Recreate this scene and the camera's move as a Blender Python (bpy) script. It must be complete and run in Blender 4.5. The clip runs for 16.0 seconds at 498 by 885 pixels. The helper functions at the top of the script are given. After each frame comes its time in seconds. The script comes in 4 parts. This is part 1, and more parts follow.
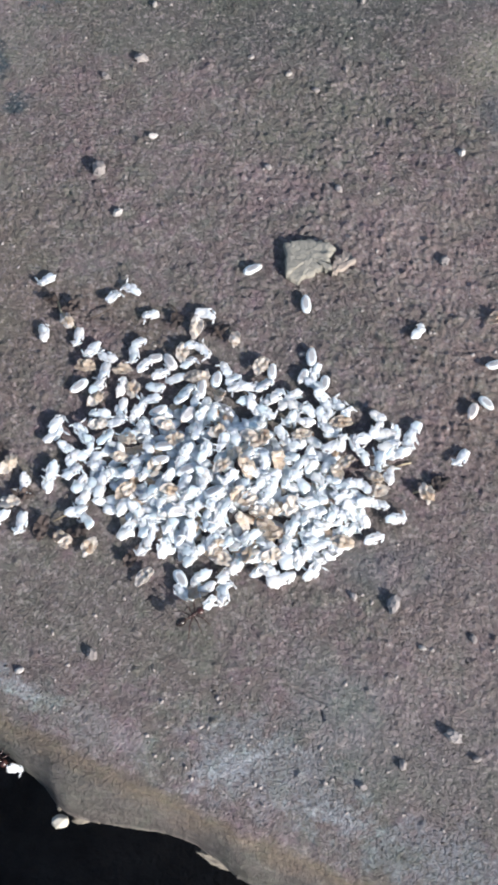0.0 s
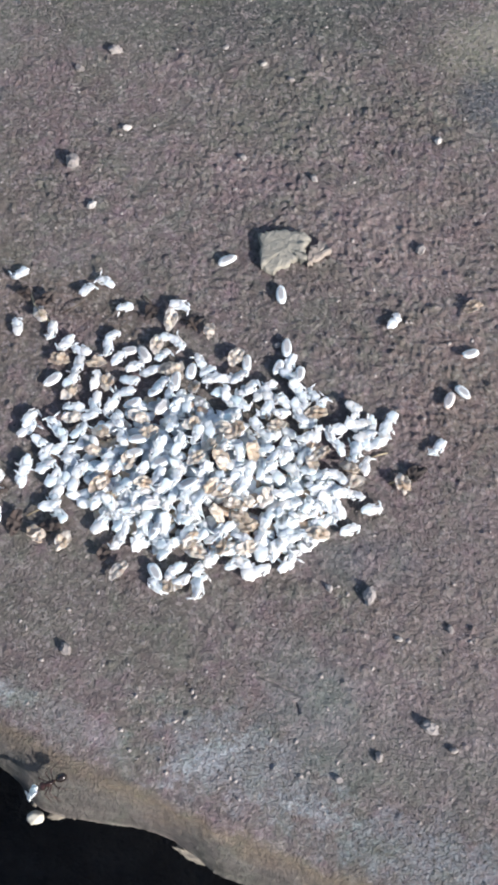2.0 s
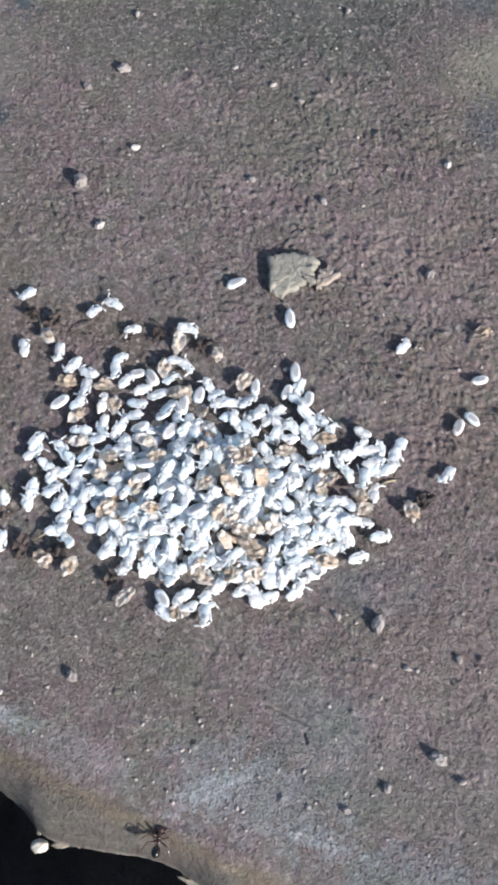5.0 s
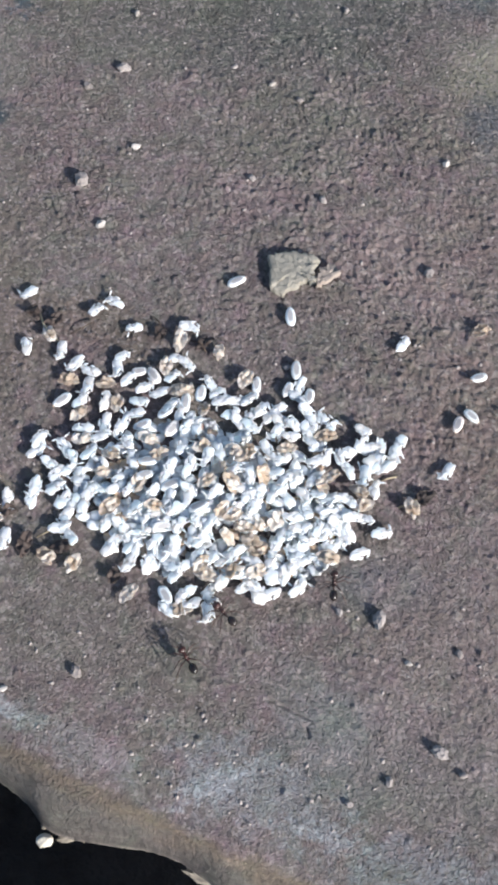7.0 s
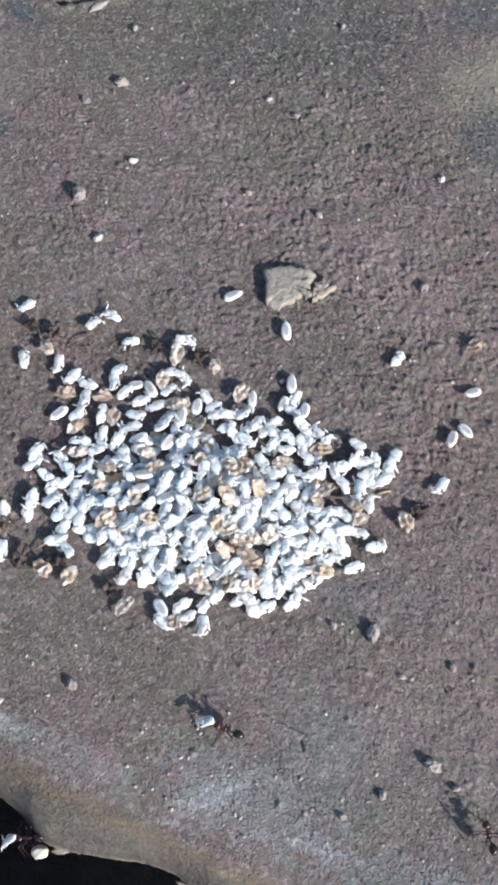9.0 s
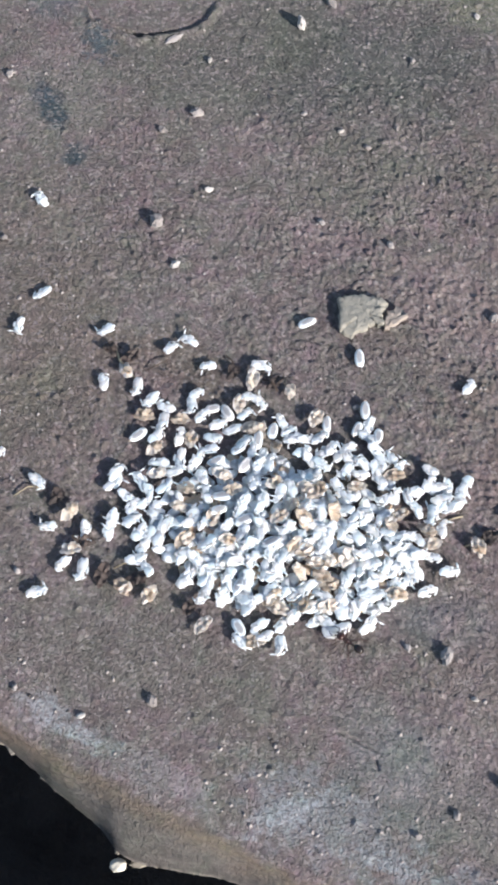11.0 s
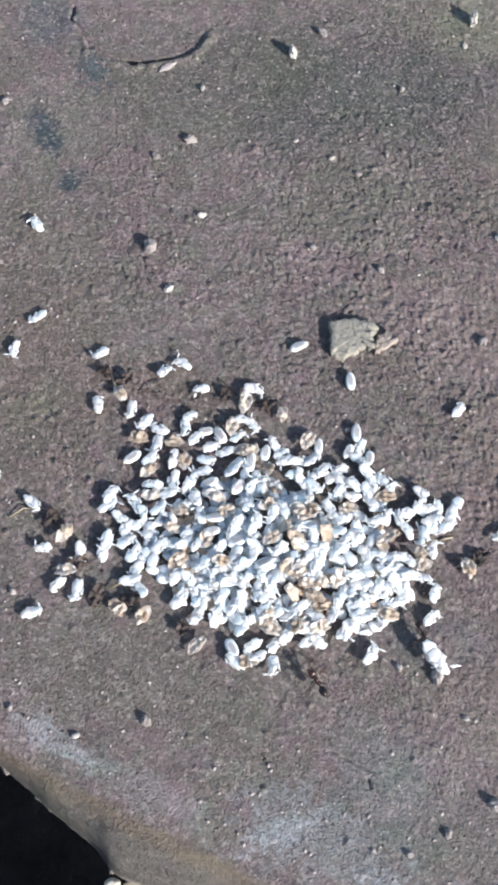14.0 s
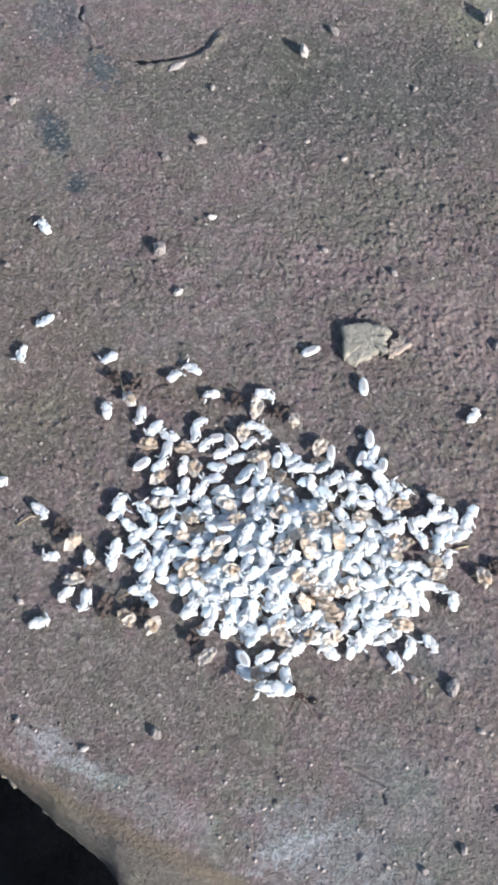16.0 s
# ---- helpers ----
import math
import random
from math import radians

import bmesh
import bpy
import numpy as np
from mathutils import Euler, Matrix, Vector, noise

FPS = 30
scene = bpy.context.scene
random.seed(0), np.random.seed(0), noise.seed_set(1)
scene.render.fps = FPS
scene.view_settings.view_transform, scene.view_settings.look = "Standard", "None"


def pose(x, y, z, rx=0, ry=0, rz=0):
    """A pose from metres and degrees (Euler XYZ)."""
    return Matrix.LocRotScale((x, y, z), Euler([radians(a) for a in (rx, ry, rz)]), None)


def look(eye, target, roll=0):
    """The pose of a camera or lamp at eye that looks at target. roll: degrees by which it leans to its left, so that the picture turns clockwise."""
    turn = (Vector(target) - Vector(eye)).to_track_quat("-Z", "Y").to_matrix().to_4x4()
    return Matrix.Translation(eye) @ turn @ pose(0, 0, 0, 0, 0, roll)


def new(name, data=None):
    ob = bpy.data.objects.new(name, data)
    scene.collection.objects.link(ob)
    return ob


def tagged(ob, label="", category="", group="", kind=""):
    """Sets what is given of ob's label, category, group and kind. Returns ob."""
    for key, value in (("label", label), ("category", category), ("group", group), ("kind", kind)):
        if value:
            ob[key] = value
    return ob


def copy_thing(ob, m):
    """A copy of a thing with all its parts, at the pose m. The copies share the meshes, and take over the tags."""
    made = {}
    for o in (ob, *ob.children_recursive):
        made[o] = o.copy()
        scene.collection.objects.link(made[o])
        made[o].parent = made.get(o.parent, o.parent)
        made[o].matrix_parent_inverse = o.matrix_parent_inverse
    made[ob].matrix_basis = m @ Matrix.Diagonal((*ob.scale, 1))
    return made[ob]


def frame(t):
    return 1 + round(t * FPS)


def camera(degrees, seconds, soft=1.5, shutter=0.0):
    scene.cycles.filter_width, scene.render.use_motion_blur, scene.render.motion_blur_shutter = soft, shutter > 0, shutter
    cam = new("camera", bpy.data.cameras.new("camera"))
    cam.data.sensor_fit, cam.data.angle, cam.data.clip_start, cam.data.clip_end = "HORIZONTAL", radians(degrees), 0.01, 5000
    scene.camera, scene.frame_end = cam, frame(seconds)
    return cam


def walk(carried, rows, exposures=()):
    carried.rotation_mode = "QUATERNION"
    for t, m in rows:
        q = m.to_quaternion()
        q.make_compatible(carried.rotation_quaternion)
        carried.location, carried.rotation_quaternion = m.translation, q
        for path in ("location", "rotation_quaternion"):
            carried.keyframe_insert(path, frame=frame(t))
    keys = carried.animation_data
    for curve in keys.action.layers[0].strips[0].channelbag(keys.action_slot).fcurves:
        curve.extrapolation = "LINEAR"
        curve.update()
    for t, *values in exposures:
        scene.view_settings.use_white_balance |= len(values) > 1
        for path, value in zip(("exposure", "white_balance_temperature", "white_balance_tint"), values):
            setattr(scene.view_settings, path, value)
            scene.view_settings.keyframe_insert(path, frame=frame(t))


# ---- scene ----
cam = camera(24.0, 16.0, soft=3.4)
# seconds, eye in metres, turn in degrees
PATH = [
    (0.0, 0.00085, -0.06666, 0.16336, 22.198, 0.264, 0.086),
    (0.5, 0.00398, -0.06605, 0.16112, 22.230, 1.243, -0.110),
    (1.0, 0.00503, -0.06563, 0.16081, 22.166, 1.119, -0.184),
    (1.5, 0.00490, -0.06668, 0.16118, 22.231, 0.920, -0.167),
    (2.0, 0.00522, -0.06718, 0.16169, 22.148, 0.685, -0.395),
    (2.5, 0.00486, -0.06633, 0.16122, 22.036, 0.653, -0.365),
    (3.0, 0.00499, -0.06668, 0.16187, 22.184, 0.670, -0.420),
    (3.5, 0.00539, -0.06695, 0.16242, 22.041, 0.266, -0.589),
    (4.0, 0.00545, -0.06507, 0.16145, 21.931, 0.010, -0.451),
    (4.5, 0.00408, -0.06344, 0.16228, 21.970, 0.288, -0.137),
    (4.7, 0.00303, -0.06367, 0.16213, 22.286, 0.123, -0.062),
    (6.8, 0.00091, -0.06308, 0.16184, 21.994, -0.377, -0.292),
    (7.0, 0.00061, -0.06395, 0.16338, 22.072, -0.448, -0.370),
    (7.5, -0.00166, -0.06500, 0.16552, 22.464, -0.649, -0.325),
    (8.0, 0.00077, -0.06510, 0.16660, 22.536, -0.894, -0.530),
    (8.5, 0.00145, -0.06412, 0.16587, 22.289, -0.706, -0.473),
    (9.0, 0.00068, -0.06306, 0.16505, 22.269, -0.700, -0.253),
    (9.5, -0.00106, -0.06208, 0.16570, 22.289, -0.492, 0.017),
    (10.0, -0.00567, -0.06343, 0.16718, 22.821, -0.751, 0.412),
    (10.2, -0.00829, -0.06348, 0.16895, 22.840, -0.741, 0.602),
    (12.3, -0.00967, -0.06500, 0.16884, 23.877, -0.501, 0.890),
    (12.5, -0.00906, -0.06472, 0.16819, 23.783, -0.628, 0.845),
    (13.0, -0.00812, -0.06364, 0.16754, 23.751, -0.580, 0.777),
    (13.5, -0.00828, -0.06385, 0.16843, 23.805, -0.497, 0.748),
    (14.0, -0.00979, -0.06471, 0.17119, 24.200, -1.008, 0.591),
    (14.5, -0.01066, -0.06592, 0.17437, 24.332, -1.326, 0.570),
    (15.0, -0.01082, -0.06494, 0.17322, 24.264, -1.465, 0.696),
    (15.5, -0.00991, -0.06321, 0.16949, 23.925, -0.849, 0.698),
    (16.0, -0.01054, -0.06194, 0.16891, 24.029, -0.728, 0.726),
]
EXPOSURE = 0.74
walk(cam, [(t, pose(x, y, z, rx, ry, rz)) for t, x, y, z, rx, ry, rz in PATH], exposures=[(0.0, EXPOSURE), (9.0, EXPOSURE + 0.02), (12.5, EXPOSURE + 0.13), (16.0, EXPOSURE + 0.15)])

MM = 0.001

# ---- daylight: a low clear sun and an open sky ----
SUN_WAY = Vector((0.74, -0.67, 0.43)).normalized()
sun_data = bpy.data.lights.new("sun", "SUN")
sun_data.energy, sun_data.angle, sun_data.color = 5.0, radians(0.53), (1.0, 0.965, 0.925)
sun = new("sun", sun_data)
sun.matrix_world = look(SUN_WAY * 3.0, (0, 0, 0))
world = bpy.data.worlds.new("sky")
scene.world = world
world.use_nodes = True
wn = world.node_tree.nodes
sky = wn.new("ShaderNodeTexSky")
sky.sky_type, sky.sun_disc = "NISHITA", False
sky.sun_elevation, sky.sun_rotation = math.asin(SUN_WAY.z), math.atan2(SUN_WAY.x, SUN_WAY.y)
world.node_tree.links.new(sky.outputs["Color"], wn["Background"].inputs["Color"])
wn["Background"].inputs["Strength"].default_value = 0.112


# ---- material helpers ----
class Mat:
    """A node material with small helpers. Places are in metres of the object's own space."""

    def __init__(self, name, rough=0.7):
        self.m = bpy.data.materials.new(name)
        self.m.use_nodes = True
        self.t = self.m.node_tree
        self.b = self.t.nodes["Principled BSDF"]
        self.b.inputs["Roughness"].default_value = rough
        self.co = self.t.nodes.new("ShaderNodeTexCoord").outputs["Object"]

    def node(self, kind, **props):
        n = self.t.nodes.new(kind)
        for k, v in props.items():
            if k == "operation":
                n.operation = v
            elif k == "blend_type":
                n.blend_type = v
            elif k == "data_type":
                n.data_type = v
            elif k == "feature":
                n.feature = v
        return n

    def put(self, value, socket):
        if isinstance(value, bpy.types.NodeSocket):
            self.t.links.new(value, socket)
        else:
            socket.default_value = value

    def noise(self, scale, detail=4.0, rough=0.55, distort=0.0, at=None):
        n = self.node("ShaderNodeTexNoise")
        self.put(at or self.co, n.inputs["Vector"])
        n.inputs["Scale"].default_value, n.inputs["Detail"].default_value = scale, detail
        n.inputs["Roughness"].default_value, n.inputs["Distortion"].default_value = rough, distort
        return n.outputs["Fac"]

    def cells(self, scale, out="Distance", feature="F1"):
        n = self.node("ShaderNodeTexVoronoi", feature=feature)
        self.put(self.co, n.inputs["Vector"])
        n.inputs["Scale"].default_value = scale
        return n.outputs[out]

    def ramp(self, value, *stops):
        n = self.node("ShaderNodeValToRGB")
        self.put(value, n.inputs["Fac"])
        el = n.color_ramp.elements
        while len(el) < len(stops):
            el.new(0.5)
        for e, (at, c) in zip(el, stops):
            e.position = at
            e.color = (c, c, c, 1) if isinstance(c, (int, float)) else (*c, 1)
        return n.outputs["Color"]

    def math(self, op, a, b=0.0):
        n = self.node("ShaderNodeMath", operation=op)
        self.put(a, n.inputs[0])
        self.put(b, n.inputs[1])
        return n.outputs[0]

    def mix(self, fac, a, b, mode="MIX"):
        n = self.node("ShaderNodeMix", data_type="RGBA", blend_type=mode)
        self.put(fac, n.inputs[0])
        for v, s in ((a, n.inputs[6]), (b, n.inputs[7])):
            self.put((*v, 1) if isinstance(v, tuple) else v, s)
        return n.outputs[2]

    def spot(self, x, y, rx, ry, turn=0.0, ragged=0.6, grain=300.0):
        """A ragged stain, 1 in its middle: an ellipse about (x, y) in millimetres."""
        mp = self.node("ShaderNodeMapping")
        mp.vector_type = "TEXTURE"
        self.put(self.co, mp.inputs["Vector"])
        mp.inputs["Location"].default_value = (x * MM, y * MM, 0)
        mp.inputs["Rotation"].default_value = (0, 0, radians(turn))
        mp.inputs["Scale"].default_value = (rx * MM, ry * MM, 1)
        ln = self.node("ShaderNodeVectorMath", operation="LENGTH")
        self.put(mp.outputs[0], ln.inputs[0])
        wob = self.math("MULTIPLY", self.math("SUBTRACT", self.noise(grain, 5, 0.65), 0.5), 2.4 * ragged)
        d = self.math("ADD", ln.outputs["Value"], wob)
        return self.ramp(d, (0.45, 1.0), (1.05, 0.0))

    def bump(self, height, dist, strength=1.0):
        n = self.node("ShaderNodeBump")
        n.inputs["Strength"].default_value, n.inputs["Distance"].default_value = strength, dist
        self.put(height, n.inputs["Height"])
        if self.b.inputs["Normal"].is_linked:
            self.t.links.new(self.b.inputs["Normal"].links[0].from_socket, n.inputs["Normal"])
        self.t.links.new(n.outputs[0], self.b.inputs["Normal"])

    def base(self, colour):
        self.put((*colour, 1) if isinstance(colour, tuple) else colour, self.b.inputs["Base Color"])
        return self.m


def chance(mat):
    n = mat.node("ShaderNodeObjectInfo")
    return n.outputs["Random"]


def stone_material():
    m = Mat("worn mauve brown stone", 0.85)
    large, mid = m.noise(38, 4, 0.6), m.noise(210, 5, 0.6, 0.3)
    c = m.ramp(large, (0.32, (0.122, 0.105, 0.093)), (0.5, (0.133, 0.107, 0.100)), (0.68, (0.148, 0.115, 0.109)))
    c = m.mix(m.ramp(mid, (0.45, 0.0), (0.75, 0.5)), c, (0.13, 0.122, 0.117))
    c = m.mix(m.ramp(m.noise(95, 5, 0.7), (0.48, 0.0), (0.68, 0.7)), c, (0.160, 0.115, 0.116))
    c = m.mix(m.ramp(m.noise(140, 4, 0.7, 0.5), (0.55, 0.0), (0.72, 0.6)), c, (0.112, 0.104, 0.088))
    c = m.mix(m.ramp(m.noise(330, 4, 0.7, 0.4), (0.48, 0.0), (0.68, 0.7)), c, (0.176, 0.124, 0.142))
    c = m.mix(m.ramp(m.noise(430, 4, 0.7), (0.52, 0.0), (0.70, 0.65)), c, (0.156, 0.154, 0.136))
    # olive film, blue-black growth, pale lime bloom along the rim
    for x, y, rx, ry, turn, col, amount, ragged, grain in (
        (46, 72, 14, 10, 20, (0.190, 0.180, 0.140), 0.85, 0.4, 120.0),
        (47, 88, 16, 5, 10, (0.075, 0.085, 0.105), 0.75, 0.7, 300.0),
        (45, 60, 7, 8, 0, (0.075, 0.085, 0.105), 0.7, 0.8, 300.0),
        (8, 84, 44, 19, 0, (0.072, 0.073, 0.067), 0.85, 0.5, 120.0),
        (34, 101, 10, 12, 0, (0.17, 0.165, 0.125), 0.8, 0.4, 120.0),
        (-16, 86, 24, 18, 20, (0.112, 0.103, 0.090), 0.65, 0.4, 120.0),
        (-43, 75, 12, 12, 0, (0.175, 0.165, 0.145), 0.5, 0.9, 300.0),
        (-45.0, 73.0, 3.2, 7.4, 25, (0.030, 0.048, 0.062), 0.95, 0.85, 500.0),
        (-40.0, 62.6, 3.4, 2.8, 35, (0.026, 0.042, 0.056), 0.95, 0.85, 500.0),
        (-37.5, 88, 3.2, 5, 20, (0.060, 0.080, 0.098), 0.85, 1.8, 700.0),
        (-46, 100, 8, 9, 20, (0.075, 0.090, 0.105), 0.6, 0.9, 300.0),
        (24, -46, 26, 11, -10, (0.168, 0.150, 0.144), 0.6, 0.9, 200.0),
        (12, -41, 9, 12, 10, (0.145, 0.150, 0.150), 0.55, 0.8, 200.0),
        (22, -20, 13, 5, -8, (0.112, 0.118, 0.128), 0.6, 0.8, 200.0),
        (34, -26, 17, 18, 0, (0.182, 0.143, 0.136), 0.65, 0.8, 200.0),
        (30, 34, 20, 14, 10, (0.182, 0.136, 0.130), 0.65, 0.8, 200.0),
        (12, 60, 22, 11, 10, (0.118, 0.112, 0.094), 0.6, 0.7, 160.0),
        (38, 8, 18, 16, 0, (0.182, 0.134, 0.122), 0.7, 0.7, 200.0),
        (-40, 25, 12, 20, 0, (0.150, 0.116, 0.100), 0.5, 0.7, 160.0),
        (5, 45, 12, 6, 0, (0.165, 0.120, 0.124), 0.5, 0.8, 200.0),
        (-20, 22, 13, 6, -30, (0.125, 0.090, 0.072), 0.5, 0.8, 200.0),
        (-24, -27, 24, 10, -15, (0.124, 0.108, 0.095), 0.55, 0.6, 200.0),
        (-45, 28, 20, 42, 8, (0.128, 0.108, 0.088), 0.5, 0.6, 160.0),
    ):
        c = m.mix(m.math("MULTIPLY", m.spot(x, y, rx, ry, turn, ragged, grain), amount), c, col)
    # mineral grains, rosy pale ones and dark ones
    warp = m.node("ShaderNodeVectorMath", operation="MULTIPLY_ADD")
    ncol = m.node("ShaderNodeTexNoise")
    m.put(m.co, ncol.inputs["Vector"])
    ncol.inputs["Scale"].default_value = 1900
    m.put(ncol.outputs["Color"], warp.inputs[0])
    warp.inputs[1].default_value = (0.0010, 0.0010, 0.0010)
    m.put(m.co, warp.inputs[2])
    grit = m.node("ShaderNodeTexVoronoi")
    m.put(warp.outputs[0], grit.inputs["Vector"])
    grit.inputs["Scale"].default_value = 2000
    gv = m.node("ShaderNodeSeparateColor")
    m.put(grit.outputs["Color"], gv.inputs[0])
    c = m.mix(m.ramp(gv.outputs[0], (0.66, 0.0), (0.97, 0.7)), c, (0.285, 0.242, 0.232))
    c = m.mix(m.ramp(gv.outputs[1], (0.70, 0.0), (0.99, 0.45)), c, (0.060, 0.051, 0.048))
    # pale lime bloom along the rim, in streaks
    for x, y, rx, ry, turn, col, amount, ragged, grain in (
        (2, -47.5, 14, 6.5, -18, (0.220, 0.228, 0.240), 0.75, 1.2, 300.0),
        (-22, -41.5, 13, 3.4, -26, (0.225, 0.228, 0.232), 0.42, 1.2, 300.0),
        (26, -60, 18, 6, -14, (0.205, 0.214, 0.232), 0.8, 1.1, 300.0),
        (-2, -47, 8, 2.2, 22, (0.300, 0.312, 0.330), 0.9, 1.3, 480.0),
        (-31, -37.5, 6, 1.6, -26, (0.300, 0.308, 0.320), 0.9, 1.3, 480.0),
        (-37.2, -33.9, 4.5, 3.0, -30, (0.285, 0.295, 0.305), 0.8, 1.2, 420.0),
        (12, -54, 7, 2.0, -18, (0.290, 0.300, 0.318), 0.85, 1.3, 480.0),
    ):
        c = m.mix(m.math("MULTIPLY", m.math("MULTIPLY", m.spot(x, y, rx, ry, turn, ragged, grain), amount), m.ramp(m.noise(1300, 5, 0.7), (0.34, 0.15), (0.6, 1.0))), c, col)
    sep = m.node("ShaderNodeSeparateXYZ")
    m.put(m.co, sep.inputs[0])
    down = m.math("ADD", m.math("MULTIPLY", sep.outputs["Z"], -120.0), m.math("MULTIPLY", m.math("SUBTRACT", m.noise(140, 5, 0.6), 0.5), 0.22))
    along = m.node("ShaderNodeMapping")
    m.put(m.co, along.inputs["Vector"])
    along.inputs["Rotation"].default_value = (0, 0, radians(24))
    along.inputs["Scale"].default_value = (0.22, 1.0, 1.0)
    tan = m.ramp(m.noise(520, 6, 0.7, 0.0, along.outputs[0]), (0.3, (0.102, 0.078, 0.057)), (0.5, (0.140, 0.109, 0.080)), (0.72, (0.190, 0.152, 0.114)))
    clay = m.ramp(m.noise(620, 6, 0.7, 0.3, along.outputs[0]), (0.3, (0.068, 0.060, 0.054)), (0.5, (0.094, 0.083, 0.075)), (0.72, (0.142, 0.127, 0.114)))
    # how far past the worn rim, in centimetres
    xx, yy = m.math("MAXIMUM", m.math("MINIMUM", m.math("MULTIPLY", sep.outputs["X"], 100.0), 6.0), -6.0), m.math("MULTIPLY", sep.outputs["Y"], 100.0)
    past = m.math("SUBTRACT", m.math("ADD", m.math("ADD", m.math("MULTIPLY", xx, -0.42), m.math("MULTIPLY", m.math("MULTIPLY", xx, xx), 0.011)), -5.58), yy)
    past = m.math("ADD", past, m.math("MULTIPLY", m.math("SUBTRACT", m.noise(260, 5, 0.65), 0.5), 0.45))
    c = m.mix(m.ramp(m.math("ADD", past, 0.5), (0.44, 0.0), (0.60, 0.95)), c, tan)
    c = m.mix(m.ramp(past, (0.10, 0.0), (0.32, 1.0)), c, clay)
    # a pale crumbling edge
    c = m.mix(m.math("MULTIPLY", m.ramp(down, (0.80, 0.0), (0.92, 1.0)), m.ramp(m.noise(320, 5, 0.7), (0.45, 0.0), (0.6, 0.8))), c, (0.26, 0.235, 0.20))
    c = m.mix(1.0, c, m.ramp(m.noise(1300, 5, 0.65), (0.3, 0.82), (0.7, 1.18)), "MULTIPLY")
    c = m.mix(1.0, c, m.ramp(m.noise(420, 4, 0.7, 0.4), (0.3, 0.77), (0.7, 1.11)), "MULTIPLY")
    # broad weathered patches, olive and mauve
    c = m.mix(1.0, c, m.ramp(m.noise(62, 4, 0.6, 0.5), (0.34, (0.90, 0.93, 0.86)), (0.5, (0.99, 0.985, 0.97)), (0.66, (1.08, 1.02, 1.03))), "MULTIPLY")
    # faint tints of mauve and olive
    c = m.mix(1.0, c, m.ramp(m.noise(190, 5, 0.75, 0.6), (0.34, (0.92, 1.02, 0.97)), (0.5, (0.98, 1.0, 1.02)), (0.66, (1.01, 0.985, 1.03))), "MULTIPLY")
    rough_part = m.ramp(m.noise(45, 3, 0.5), (0.36, 0.35), (0.6, 1.0))
    rough_part = m.math("MULTIPLY", rough_part, m.ramp(down, (0.02, 1.0), (0.12, 0.6)))
    m.bump(m.math("MULTIPLY", m.ramp(m.noise(1700, 5, 0.68, 0.5), (0.36, 0.0), (0.64, 1.0)), rough_part), 0.00019, 0.9)
    crumbs = m.math("MULTIPLY", m.ramp(grit.outputs["Distance"], (0.10, 1.0), (0.60, 0.0)), m.ramp(gv.outputs[2], (0.45, 0.0), (0.95, 1.0)))
    m.bump(m.math("MULTIPLY", crumbs, rough_part), 0.00030, 0.9)
    m.bump(m.noise(3200, 3, 0.6), 0.00006, 0.5)
    m.bump(m.math("MULTIPLY", m.noise(520, 6, 0.72), m.ramp(down, (0.04, 0.0), (0.16, 1.0))), 0.0011, 0.5)
    return m.base(c)


def soil_material():
    m = Mat("dark damp soil", 0.95)
    m.bump(m.noise(160, 6, 0.65), 0.004)
    return m.base(m.ramp(m.noise(60, 6, 0.65), (0.3, (0.022, 0.023, 0.026)), (0.7, (0.060, 0.062, 0.068))))


def glow_through(m, share, colour):
    """Lets part of the light through to the far side, as thin waxy skin does."""
    thin = m.node("ShaderNodeBsdfTranslucent")
    m.put(colour, thin.inputs["Color"])
    if m.b.inputs["Normal"].is_linked:
        m.put(m.b.inputs["Normal"].links[0].from_socket, thin.inputs["Normal"])
    both = m.node("ShaderNodeMixShader")
    both.inputs[0].default_value = share
    m.t.links.new(m.b.outputs[0], both.inputs[1])
    m.t.links.new(thin.outputs[0], both.inputs[2])
    m.t.links.new(both.outputs[0], m.t.nodes["Material Output"].inputs["Surface"])


def pupa_material():
    m = Mat("waxy white brood skin", 0.42)
    v = m.math("ADD", m.math("MULTIPLY", chance(m), 0.75), m.math("MULTIPLY", m.noise(900, 4, 0.65), 0.3))
    c = m.ramp(v, (0.12, (0.52, 0.62, 0.67)), (0.34, (0.73, 0.82, 0.86)), (0.70, (0.85, 0.90, 0.92)), (0.90, (0.87, 0.80, 0.72)))
    m.b.inputs["Subsurface Weight"].default_value = 1.0
    m.b.inputs["Subsurface Radius"].default_value = (0.0014, 0.0014, 0.0013)
    m.b.inputs["Subsurface Scale"].default_value = 1.0
    m.b.inputs["Specular IOR Level"].default_value = 0.4
    m.bump(m.noise(1700, 4, 0.65), 0.00016, 0.7)
    glow_through(m, 0.06, c)
    return m.base(c)


